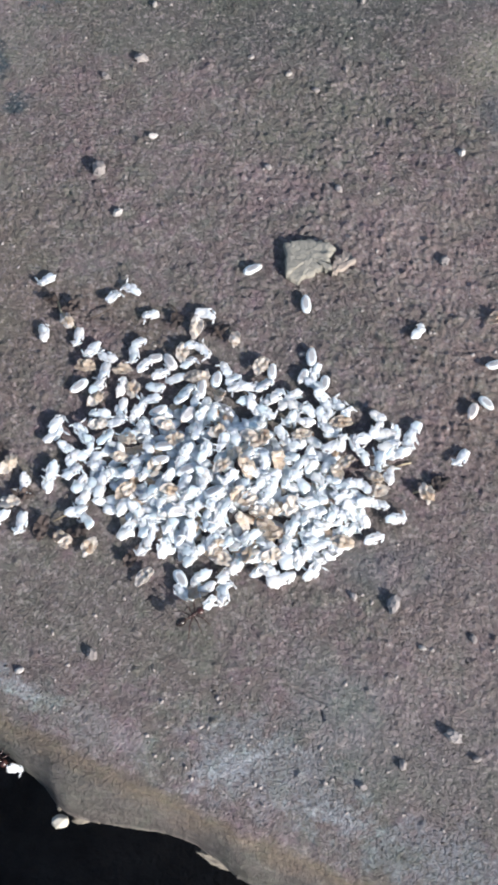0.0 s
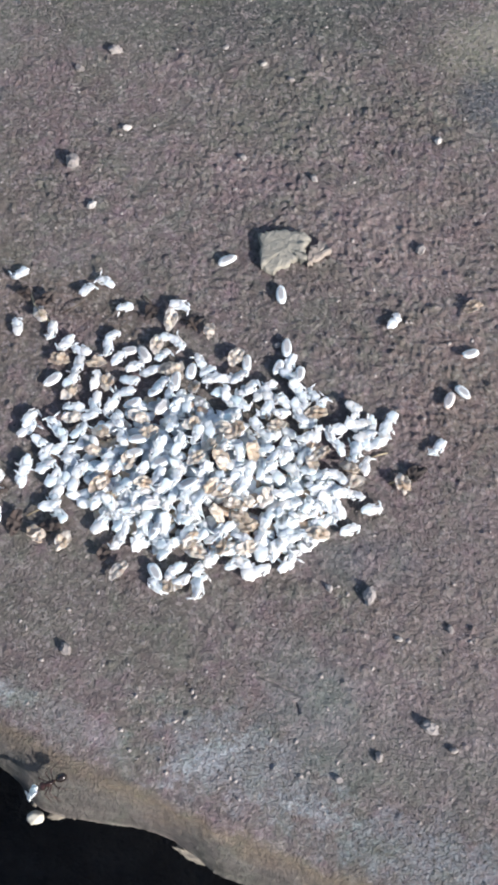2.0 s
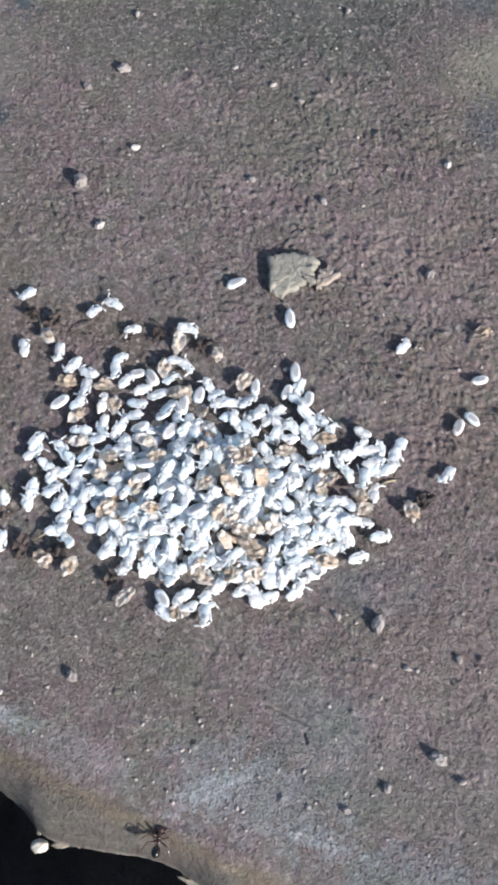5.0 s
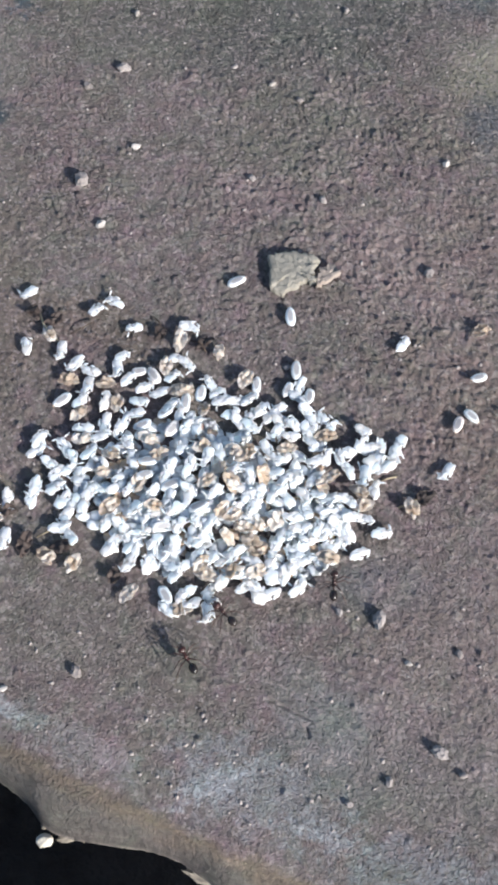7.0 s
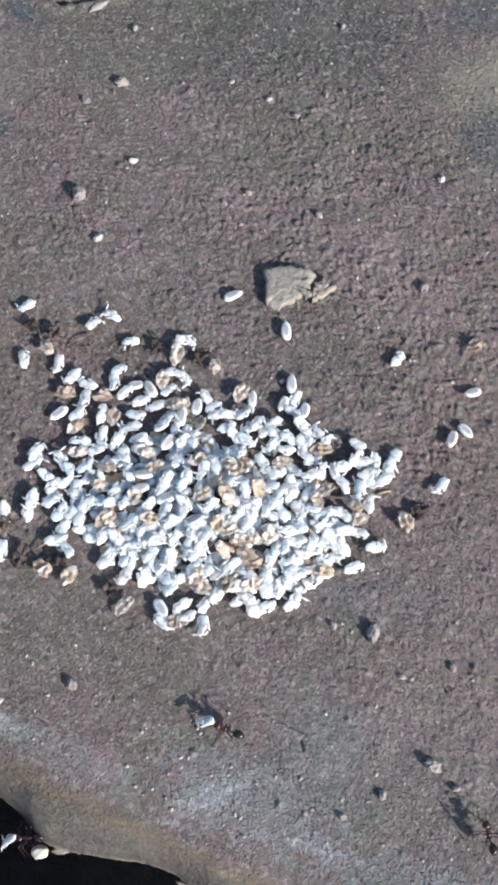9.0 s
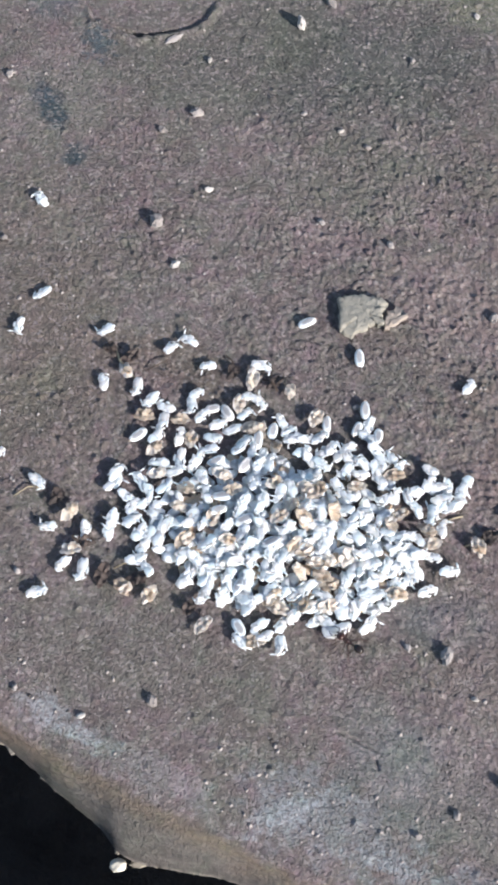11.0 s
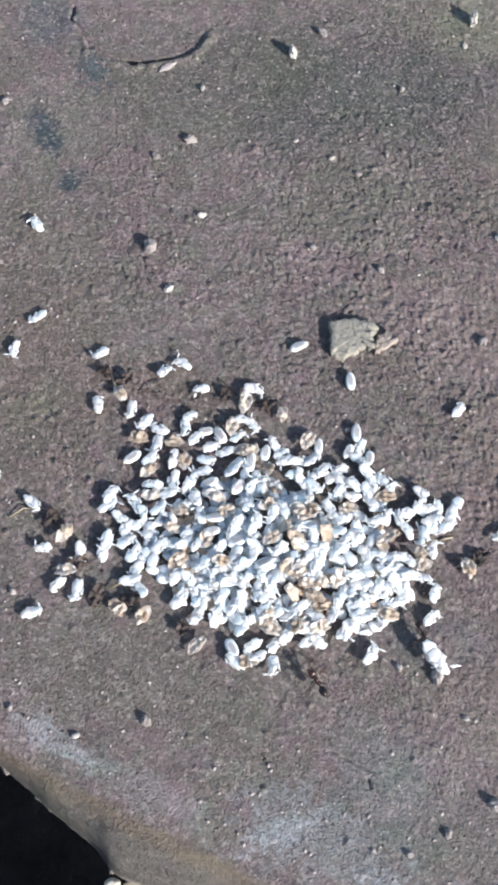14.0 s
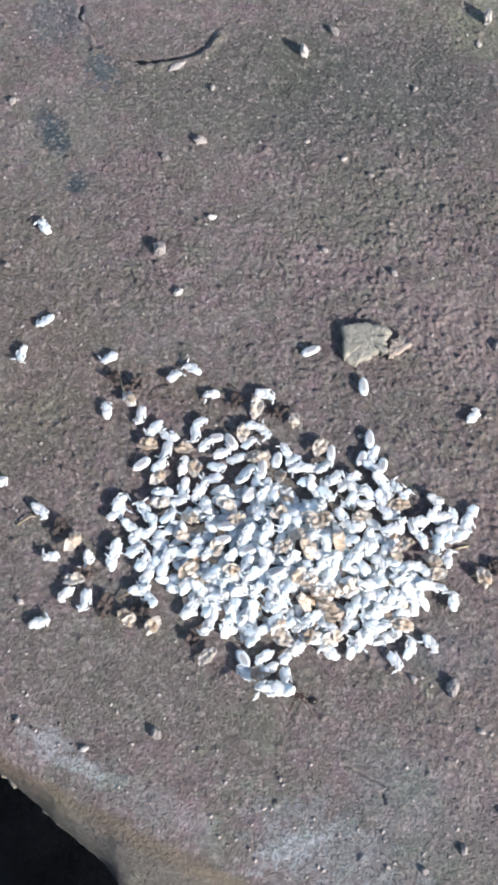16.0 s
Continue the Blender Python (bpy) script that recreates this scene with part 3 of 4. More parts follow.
PUPAE_B = [
    (-1.8, 8.7, 22), (0.3, 8.7, 11), (6.8, 7.3, 27), (11.1, 6.9, -63), (-14.9, 6.8, 11), (-0.3, 6.4, 32),
    (5.6, 6.1, 42), (13.4, 5.9, -54), (-47.9, 5.6, 23), (7.3, 5.3, -22), (-16.6, 5.3, 64), (12, 5.2, -73),
    (0.8, 5, -43), (9, 4.7, -33), (14.8, 4.4, 61), (2.6, 4.3, -32), (-22.5, 4.3, 0), (-7.1, 4, 72),
    (19.4, 3.7, -27), (11, 3.5, -73), (6.3, 3.1, 42), (-20.1, 2.9, 22), (-29.1, 2.8, 55), (8.4, 2.7, -11),
    (11.4, 1.9, -43), (-15.9, 1.9, -60), (19.1, 1.7, 60), (24.9, 1.7, 60), (-25.1, 1.4, -60), (-41.1, 1.2, -44),
]
PUPAE_C = [
    (12.6, 1, 21), (-17, 1, 33), (-29.2, 0.9, 44), (20.4, 0.9, 11), (22, 0.8, 78), (5, 0.4, -72),
    (-21.3, 0.4, 16), (24, 0.2, 69), (-2.2, 0.1, -62), (16.9, 0.1, 21), (-23.9, -0.4, -69), (13.7, -0.7, 70),
    (-15, -0.7, -70), (6.3, -1, -32), (21, -1, 21), (12.1, -1.4, 11), (23.5, -1.5, 50), (-24.4, -2.1, 43),
    (-9.3, -2.1, 22), (20.2, -2.4, 11), (22, -2.4, 21), (1.3, -2.7, -11), (-26.3, -2.9, 33), (31.7, -2.9, 45),
    (-23, -3, 54), (6.1, -3.3, 11), (-16.4, -3.4, 0), (-9.9, -3.5, 32), (8.7, -3.5, 21), (-0.3, -3.6, 21),
]
PUPAE_D = [
    (19.4, -3.8, 69), (2.4, -4.1, 80), (-22.3, -4.3, -31), (-29.2, -5, 75), (7.1, -5.2, 61), (-16.9, -5.3, 43),
    (-19.7, -5.6, -21), (20.8, -5.6, 78), (-21.2, -5.7, 48), (-15.2, -5.7, 21), (1.6, -5.9, 0), (-38.9, -6.2, -29),
    (-11.9, -6.3, 32), (-29.6, -6.6, 79), (-2.7, -6.6, 11), (3.7, -6.6, 71), (5.7, -6.6, 80), (12.1, -6.6, 0),
    (-33.3, -6.7, 85), (10.3, -6.8, -53), (-25.1, -6.9, 27), (15.7, -7, -5), (2.1, -7.1, 42), (7.5, -7.3, -62),
    (-23.6, -7.4, 11), (-9.5, -7.4, 21), (-22.1, -7.4, 74), (13.7, -7.5, 11), (17, -7.5, -32), (-0.7, -7.9, 32),
]
PUPAE_E = [
    (-3.6, -8.5, 52), (-14.7, -8.8, 0), (2.9, -8.8, 61), (0.4, -8.9, 32), (-8.7, -9.1, 37), (14.2, -9.2, 11),
    (-13.5, -9.3, 21), (13.2, -9.3, -21), (15.8, -9.3, 11), (-24.5, -9.5, 32), (-12, -9.7, -11), (-9.5, -9.9, 32),
    (17.3, -10, 10), (19, -10.2, -11), (-5.3, -10.3, 81), (-7.3, -10.4, 62), (2.9, -10.4, -31), (-3.2, -10.4, 62),
    (-18.4, -10.7, 21), (-25.3, -11.3, -21), (-16.5, -11.3, -60), (-8.1, -11.3, 62), (14.8, -11.3, -63), (-11.8, -11.5, 0),
    (9.8, -11.8, 0), (12.4, -11.8, 70), (-13.5, -11.9, -10), (-36.3, -12, 49), (-4.1, -12.1, 71), (-15.6, -12.3, -69),
]
PUPAE_F = [
    (8.1, -12.3, 70), (13.5, -12.4, 60), (-23.9, -12.6, -59), (6.9, -12.9, 75), (-6.1, -12.9, 81), (-33.2, -12.9, 75),
    (-16.8, -13, 42), (10.7, -13.5, -11), (-11.4, -13.6, 52), (-14.7, -13.9, 32), (-17.9, -14.2, 53), (6, -14.5, 80),
    (9, -14.9, 10), (-11.7, -15.3, 72), (-0.1, -15.4, 10), (-5.3, -15.8, 21), (8.9, -16, 21), (-3.6, -16.2, -21),
    (5.2, -16.2, 61), (-1.4, -16.3, 41), (10.5, -16.4, 21), (-39.7, -16.4, -14), (2.5, -16.5, -21), (-15.1, -16.8, 21),
    (-12.5, -16.9, 77), (8.6, -17.3, 60), (-7.3, -17.4, 42), (1.3, -18.2, 21), (-8.3, -18.3, 62), (7.3, -18.5, 80),
]
PUPAE_G = [
    (-1.6, -19.4, 21), (2.7, -20.2, -31), (-3.5, -21, 21), (-6.8, -21.1, 10), (-9.4, -23.5, -35), (-3.6, -24, 81),
]
COCOONS_A = [
    (0.5, 29.7, 23), (8.9, 23.3, 93), (9.6, 14, 89), (-14.5, 13.9, 11), (-12.2, 13.1, -61), (37.7, 12.6, 16),
    (3.5, 11.5, 85), (8.3, 10.7, 62), (-5, 10, 77), (11.6, 9.5, 80), (-26, 9.1, 39), (2.3, 8.9, 32),
    (-7.3, 8.4, 82), (-9.6, 8, 43), (4.2, 7.2, 52), (-10.3, 6.9, 33), (-8.1, 6.7, 82), (3.2, 6.6, 27),
    (36.1, 6.3, -45), (-19.5, 5.1, 83), (33.9, 4.8, 68), (-13.7, 4.7, 22), (-5.6, 4.5, 77), (-17.2, 4.3, 54),
    (-9.2, 3.9, 53), (1.2, 2.1, 11), (-7.4, 0.9, 68), (15.7, -0.7, -73), (-3.8, -1.1, 32), (-27.4, -1.2, -31),
]
COCOONS_B = [
    (-12.5, -1.3, 11), (-6.3, -2.4, 32), (17.1, -2.5, -63), (-13.1, -3.5, 22), (9.1, -4.6, 51), (-26.3, -5, 0),
    (-9.2, -5.1, 21), (-6.5, -5.9, -41), (-6.9, -7.5, 72), (-5.2, -8.7, 21), (10.4, -9.3, -72), (8.6, -10.3, 0),
    (-10.3, -11.5, 11), (-4.6, -13.3, 0), (-8.5, -14.1, 82), (-9.9, -15.2, 62), (-14.6, -15.6, 32), (-9.4, -17, -31),
    (-9.7, -21.4, -60), (-6, -22.7, 21),
]
HUSKS_A = [
    (38.7, 20.6, 22), (-28.6, 20.3, -60), (-8.3, 19.1, 73), (-2.3, 17.1, 90), (-10.3, 14.7, 82), (-25.3, 12.5, 0),
    (1.8, 12.4, 62), (-19.6, 11.7, 0), (-8.3, 10.5, 0), (-7, 9.9, 91), (-17.8, 8.4, 83), (-4.5, 7, 81),
    (-23.3, 6.9, 54), (13.8, 2.8, 11), (-22.6, 2.5, 22), (-12.8, 2.3, -16), (-4.7, 0.8, 16), (7.9, 0.5, 21),
    (-0.1, 0, -16), (-18.2, -0.1, -21), (2, -0.2, 5), (-11, -0.2, 22), (0.8, -1.2, 11), (-19, -3, -11),
    (-2.1, -3.1, 11), (4.3, -3.9, -81), (14.2, -3.9, 31), (-35.7, -3.9, 65), (-13.8, -4.5, 63), (-4, -4.8, 32),
]
HUSKS_B = [
    (-0.3, -5.3, -62), (13.1, -5.3, -73), (18.4, -6, -32), (19.2, -8.2, 11), (-18.2, -8.2, 43), (-11.6, -8.4, 0),
    (26.1, -8.5, -74), (-1.9, -9.2, 32), (-35.3, -9.7, 11), (-0.1, -10, 21), (6.1, -10.7, 61),
    (4, -11.2, 41), (1.6, -11.7, 0), (-0.9, -13.3, -51), (2.4, -13.6, -31), (3.7, -14.9, 10), 
    (-27.1, -15.5, -40), (13.5, -16, -10), (-22.9, -16.6, 53), (-4.9, -17, 31), (-0.4, -18.1, 10), (3.2, -18.2, 21),
    (-4.1, -18.5, -21), (-15, -21.1, 47), (-7.3, -23.3, 10),
]

r = random.Random(5)


def lay(kinds, plan, thick, spread):
    """Lays copies of the kinds at (x, y, turn) in millimetres and degrees; the first of each kind is itself laid out."""
    fresh = list(kinds)
    made = []
    for x, y, turn in plan:
        k = r.randrange(len(kinds))
        flip = 180 if r.random() < 0.5 else 0
        loose = heap(x, y) < 1.1
        tip = r.uniform(-spread, spread) * (0.4 if loose else 1.0)
        z = heap(x, y) - 0.8 + thick + top_at(x, y) + 1.2 * abs(math.sin(radians(tip)))
        m = pose(x * MM, y * MM, z * MM, r.uniform(-20, 20) * (0.5 if loose else 1.0), tip, turn + flip)
        s, short = r.uniform(0.90, 1.10), r.uniform(0.92, 1.05)
        if kinds[k] in fresh:
            fresh.remove(kinds[k])
            ob = kinds[k]
            ob.matrix_basis = m
        else:
            ob = copy_thing(kinds[k], m)
        ob.matrix_basis = m @ Matrix.Diagonal((s * short, s, s, 1))
        made.append(ob)
    return made


# most of the brood inside the pile is naked; cocoons lie about its edge
closed = [row for n, row in enumerate(COCOONS_A + COCOONS_B) if row[0] > 25 or row[1] > 9 or n % 3 == 0]
naked = [row for row in COCOONS_A + COCOONS_B if row not in closed]
# on the side of the rim the heaped ones lie across it
heaped = [(x, y, turn + 34 if x < 0 and -22 < y < 1 and -30 <= turn <= 34 else turn) for x, y, turn in PUPAE_A + PUPAE_B + PUPAE_C + PUPAE_D + PUPAE_E + PUPAE_F + PUPAE_G + naked]
pupae = lay([make_pupa(s) for s in range(1, 13)], heaped, 0.62, 15)
cocoons = lay([make_cocoon(s) for s in range(1, 6)], closed, 0.60, 14)
husks = lay([make_husk(s) for s in range(1, 8)], HUSKS_A + HUSKS_B, 0.62, 24)


# dark scraps up-left of the husks, partly standing in for their cast shadows
DARK_HUSK = plain_mat("dark brown husk and husk shade", (0.026, 0.019, 0.017), (0.075, 0.053, 0.045), 1200, 0.75)
DARK_HUSKS = [(-17.0, -18.4, 40), (-30.2, -13.6, 75), (-25.0, -14.2, 10), (-37.9, -1.4, 60), (-31.2, 24.2, -50), (-28.0, 22.8, 20), (-33.4, -8.4, 0), (28.2, -6.6, 30), (-11.4, 20.4, 70), (-4.6, 18.8, 45)]
lay([make_husk(s, DARK_HUSK, "dark brown husk scrap, partly in place of shade beside the brood") for s in range(21, 25)], DARK_HUSKS, 0.5, 18)


def build_under_layer():
    """The brood lying below the upper layer, too deep to pick apart: pale ones and dry ones."""
    rr = random.Random(11)
    for name, material, count, label in (("brood_under_layer", PUPA, 330, "pale older brood massed under the pile"), ("husk_under_layer", HUSK, 60, "dry husks massed under the pile")):
        bm = bmesh.new()
        bmesh.ops.create_icosphere(bm, subdivisions=2, radius=1.0)
        shape, corners = [v.co.copy() for v in bm.verts], [[v.index for v in f.verts] for f in bm.faces]
        bm.free()
        verts, faces = [], []
        for n in range(count):
            a, d = rr.uniform(0, 2 * math.pi), math.sqrt(rr.random())
            x, y = -3 + 20 * d * math.cos(a), -6 + 12.5 * d * math.sin(a) - 0.22 * 20 * d * math.cos(a) * (math.cos(a) > 0)
            lift = heap(x, y) - 0.8
            tall = 0.6 if material == PUPA else 0.3
            m = pose(x, y, 0.25 + top_at(x, y) + rr.uniform(-0.3, 0.62) * lift, rr.uniform(-20, 20), rr.uniform(-22, 22), rr.uniform(0, 180)) @ Matrix.Diagonal((1.35 * rr.uniform(0.8, 1.1), 0.78, tall, 1))
            off, b = Vector((n * 3.7, n * 1.3, n)), len(verts)
            verts += [(m @ (c * (1 + 0.42 * (noise.noise(c * 1.7 + off) + 0.45 * noise.noise(c * 4.1 - off))))) * MM for c in shape]
            faces += [[b + k for k in f] for f in corners]
        me = bpy.data.meshes.new(name)
        me.from_pydata(verts, [], faces)
        me.materials.append(material)
        for p in me.polygons:
            p.use_smooth = True
        tagged(new(name, me), label, "brood", kind="stuff")


build_under_layer()

# ---- loose grit, pebbles, the stone flake and fibres on the slab ----
def make_pebble(x, y, size, material, label, seed, z=None, turn=0.0, long=1.25, tall=0.6, rough=0.42, smooth=False):
    bm = bmesh.new()
    rr = random.Random(seed)
    for v in ball(bm, (0, 0, 0), (size * long, size * 0.85, size * tall), (0, 0, 0), 3, rough, seed):
        p = v.co / (MM * size)
        v.co += v.normal * 0 + Vector((1, 1, 1)) * MM * size * 0.10 * noise.noise(p * 3.1 + Vector((seed, 0, seed)))
    ob = part("pebble", bm, material, smooth=smooth or size < 0.7)
    z = top_at(x, y) + size * tall * 0.55 if z is None else z
    ob.matrix_basis = pose(x * MM, y * MM, z * MM, rr.uniform(-12, 12), rr.uniform(-12, 12), turn or rr.uniform(0, 180))
    return tagged(ob, label, "pebble", "grit on the slab")


PINK_FLAKE = plain_mat("pinkish tan stone flake", (0.20, 0.165, 0.14), (0.36, 0.31, 0.275), 420, 0.85, 0.0006)
TWIG = plain_mat("dark brown twig", (0.035, 0.024, 0.018), (0.085, 0.058, 0.042), 700, 0.85)
CRUMB = plain_mat("grey broken stone", (0.09, 0.08, 0.072), (0.20, 0.18, 0.16), 700, 0.9)
GRIT = plain_mat("mineral grit", (0.17, 0.145, 0.135), (0.36, 0.32, 0.305), 900, 0.9)
CREAM = plain_mat("cream white stone", (0.42, 0.38, 0.31), (0.56, 0.52, 0.44), 700, 0.8)
RIM_BIT = plain_mat("tan broken stone", (0.15, 0.13, 0.105), (0.27, 0.235, 0.19), 700, 0.9)


PALE = [(-24.9, 68.2, 0.7), (-18.8, 71.9, 0.9), (31.3, 31.3, 0.8), (20.6, -25.1, 1.05), (27.9, -43.4, 0.95), (20.8, -47.2, 0.6), (-22.0, -32.2, 0.75),
        (8.3, 14.7, 0.5), (0.3, 72.4, 0.43), (16.6, 69.3, 0.43), (11.4, 65.1, 0.5), (3.1, 49.5, 0.6), (14.7, 45.1, 0.6), (14.9, -23.8, 0.5), (5.6, 97.6, 0.85), (-52.9, 80.0, 0.7),
        (-50.6, 45.3, 0.55), (20.1, 84.7, 0.5), (-41.8, -30.5, 0.43), (-43.0, -13.1, 0.5), (31.6, -29.9, 0.55), (30.9, -46.4, 0.5), (15.3, -50.0, 0.5)]
WHITE = [(-16.3, 55.7, 0.6), (-21.5, 40.4, 0.7), (35.5, 52.2, 0.55), (6.7, 68.6, 0.5), (24.4, -31.2, 0.45), (-32.0, -34.4, 0.5), (32.5, 95.5, 0.6), (-16.9, 84.0, 0.5)]
for n, (x, y, s) in enumerate(PALE):
    make_pebble(x, y, s, PEBBLE, "rough pale grey brown pebble on the slab", n + 1, tall=0.95 if s > 1.2 else 0.7)
for n, (x, y, s) in enumerate(WHITE):
    make_pebble(x, y, s, WHITE_GRIT, "small white quartz pebble on the slab", n + 40)
for n, (x, y, s, turn) in enumerate([(-0.2, 92.4, 0.8, 105), (34.4, 101.4, 0.85, 85)]):
    make_pebble(x, y, s, WHITE_GRIT, "white stone splinter standing on the slab", n + 60, turn=turn, long=1.5, tall=1.9)
make_pebble(-25.0, 48.8, 1.25, PEBBLE, "rough crumbly grey pebble on the slab", 67, turn=100, long=1.15, tall=0.75, rough=0.35)
make_pebble(-26.3, -53.9, 1.15, CREAM, "cream white stone lump stuck to the broken rim", 71, z=-7.9, long=1.05, tall=0.95, rough=0.2, smooth=True)
make_pebble(-23.2, -53.5, 0.8, RIM_BIT, "tan stone lump on the broken rim", 72, z=-8.3, turn=10, long=1.9)
make_pebble(-4.6, -58.9, 0.85, RIM_BIT, "tan stone sliver on the broken rim", 73, z=-8.1, turn=152, long=3.0)


rr = random.Random(31)
for n in range(40):
    x = rr.uniform(-52, -27) if n % 4 else rr.uniform(-27, 14)
    make_pebble(x, float(foot(x)) + rr.uniform(0.0, 0.9), rr.uniform(0.22, 0.62), CRUMB if n % 3 else RIM_BIT, "small stone crumb stuck to the broken rim", n + 90, z=-7.9 + rr.uniform(-0.2, 0.3), turn=-33 + rr.uniform(-25, 25), long=rr.uniform(1.2, 2.2))
make_pebble(-23.6, 88.8, 0.75, PEBBLE, "thin pale stone chip at the edge of the scar", 81, turn=30, long=2.4, tall=0.4)


def make_flake(name, corners, top, seed, material):
    """A thin broken flake: an uneven top inside a jagged outline, over a chamfered foot."""
    bm = bmesh.new()
    rr = random.Random(seed)
    pts = []
    for (x0, y0), (x1, y1) in zip(corners, corners[1:] + corners[:1]):
        for k in range(6):
            f = k / 6
            pts.append((x0 + (x1 - x0) * f + rr.uniform(-0.3, 0.3), y0 + (y1 - y0) * f + rr.uniform(-0.3, 0.3)))
    cx, cy = sum(p[0] for p in pts) / len(pts), sum(p[1] for p in pts) / len(pts)
    rings = []
    for scale, z in ((0.96, -0.3), (1.0, 0.25), (0.99, top * 0.85), (0.93, top), (0.72, top), (0.45, top), (0.2, top)):
        rings.append([bm.verts.new(Vector((cx + (x - cx) * scale, cy + (y - cy) * scale, z + (0.18 * noise.noise(Vector((x * scale * 0.35, y * scale * 0.35, seed))) + 0.1 * noise.noise(Vector((x * scale, y * scale, seed)))) * (z >= top))) * MM) for x, y in pts])
    for a, b in zip(rings, rings[1:]):
        for k in range(len(pts)):
            bm.faces.new((a[k], a[(k + 1) % len(pts)], b[(k + 1) % len(pts)], b[k]))
    bm.faces.new(rings[-1])
    return part(name, bm, material, None, smooth=True)


big = make_flake("stone_flake", [(5.6, 34.2), (8.1, 35.0), (12.1, 34.6), (13.7, 33.4), (12.7, 31.3), (13.0, 29.4), (10.7, 29.2), (7.9, 27.2), (5.7, 28.0)], 1.25, 3, FLAKE)
tagged(big, "broken olive tan stone flake lying on the slab", "stone flake", "pieces of the broken flake")
small = make_flake("stone_flake", [(13.7, 31.7), (15.5, 33.2), (17.4, 31.1), (14.3, 29.3), (13.3, 28.4), (13.2, 29.6)], 0.9, 8, PINK_FLAKE)
tagged(small, "small tan piece split off the stone flake", "stone flake", "pieces of the broken flake")


def make_fibre(points, radius, label):
    bm = bmesh.new()
    tube(bm, [(x, y, top_at(x, y) + z) for x, y, z in points], [radius * (0.6 + 0.4 * math.sin(math.pi * (k + 0.5) / len(points))) for k in range(len(points))], 5)
    return tagged(part("fibre", bm, FIBRE), label, "plant fibre")


make_fibre([(-30.5, 24.5, 0.1), (-29.6, 22.0, 0.5), (-28.2, 20.0, 0.8), (-26.8, 19.0, 0.4)], 0.22, "dry brown plant fibre beside the brood")
make_fibre([(21.8, -4.0, 0.1), (23.0, -3.7, 0.35), (24.2, -3.4, 0.15)], 0.14, "dry tan plant fibre by the pile")
make_fibre([(24.2, -8.2, 0.1), (25.6, -7.9, 0.7), (26.8, -7.2, 0.9), (27.2, -9.4, 0.2)], 0.2, "yellowish dry plant fibre by the pile")
make_fibre([(-28.6, -12.6, 0.3), (-26.4, -11.6, 0.9), (-24.2, -11.2, 0.7)], 0.14, "thin dry straw across the brood")
for points, radius in (([(-25.4, 20.6, 0.2), (-23.6, 21.4, 0.9), (-21.8, 22.6, 0.5)], 0.09), ([(-12.6, 23.6, 0.2), (-11.6, 22.4, 0.8), (-11.2, 21.0, 0.2)], 0.12), ([(-6.6, 19.4, 0.2), (-5.0, 18.6, 0.9), (-4.2, 17.2, 0.3)], 0.12)):
    ob = make_fibre(points, radius, "dark brown broken twig beside the brood")
    ob.data.materials[0] = TWIG
make_fibre([(-44.6, -1.2, 0.2), (-42.5, 0.2, 0.6), (-40.2, 0.2, 0.3)], 0.12, "thin dry straw on the slab")


def build_grit():
    """Grains too small and many to pick apart, pale ones and dark ones."""
    rr = random.Random(21)
    for name, material, count, label in (("grit", GRIT, 1000, "fine pale mineral grit in the slab's surface"), ("dark_grit", DARK_GRIT, 450, "fine dark mineral grit in the slab's surface")):
        bm = bmesh.new()
        bmesh.ops.create_icosphere(bm, subdivisions=1, radius=1.0)
        shape, corners = [v.co.copy() for v in bm.verts], [[v.index for v in f.verts] for f in bm.faces]
        bm.free()
        verts, faces = [], []
        spots = [(rr.uniform(-60, 52), rr.uniform(-58, 114)) for n in range(count)]
        if material == GRIT:
            # thicker strewn where the lime bloom lies
            for n in range(170):
                x = rr.uniform(-45, 45)
                spots.append((x, float(rim(x)) + 2 + 17 * rr.random() ** 1.3))
        sx, sy = np.array(spots).T
        for x, y, z, keep in zip(sx, sy, slab_height(sx, sy), sy > rim(sx) + 1.5):
            if not keep:
                continue
            s = 0.09 + 0.24 * rr.random() ** 3
            b, a = len(verts), rr.uniform(0, 3.1)
            for dx, dy, dz in shape:
                j = rr.uniform(0.5, 1.45) * s
                verts.append(((x + (1.3 * dx * math.cos(a) - dy * math.sin(a)) * j) * MM, (y + (1.3 * dx * math.sin(a) + dy * math.cos(a)) * j) * MM, (z + 0.6 * dz * j) * MM))
            faces += [[b + n for n in f] for f in corners]
        me = bpy.data.meshes.new(name)
        me.from_pydata(verts, [], faces)
        me.materials.append(material)
        for p in me.polygons:
            p.use_smooth = True
        tagged(new(name, me), label, "grit", kind="stuff")


build_grit()


# ---- ants ----
TALL = 0.65
HIPS = [(0.85, 0.24, 1.55 + TALL, 62), (0.45, 0.28, 1.5 + TALL, 95), (0.05, 0.26, 1.5 + TALL, 132)]


def make_leg(root, x, y, z, aim, name="leg"):
    """A leg whose space has its origin at the hip; it reaches along +x to the ground."""
    bm = bmesh.new()
    long = {62: 2.9, 95: 2.8, 132: 3.5}[abs(aim)]
    tube(bm, [(0, 0, 0), (0.30, 0, -0.12), (long * 0.48, 0, 0.95), (long * 0.52, 0, 0.9), (long * 0.84, 0, -0.95), (long * 0.88, 0, -1.1), (long * 1.08, 0, -z + 0.05)],
         [0.14, 0.12, 0.115, 0.085, 0.065, 0.045, 0.03], 6)
    ob = part(name, bm, ANT_RED, root)
    ob.matrix_basis = pose(x * MM, y * MM, z * MM, 0, 0, aim)
    return ob


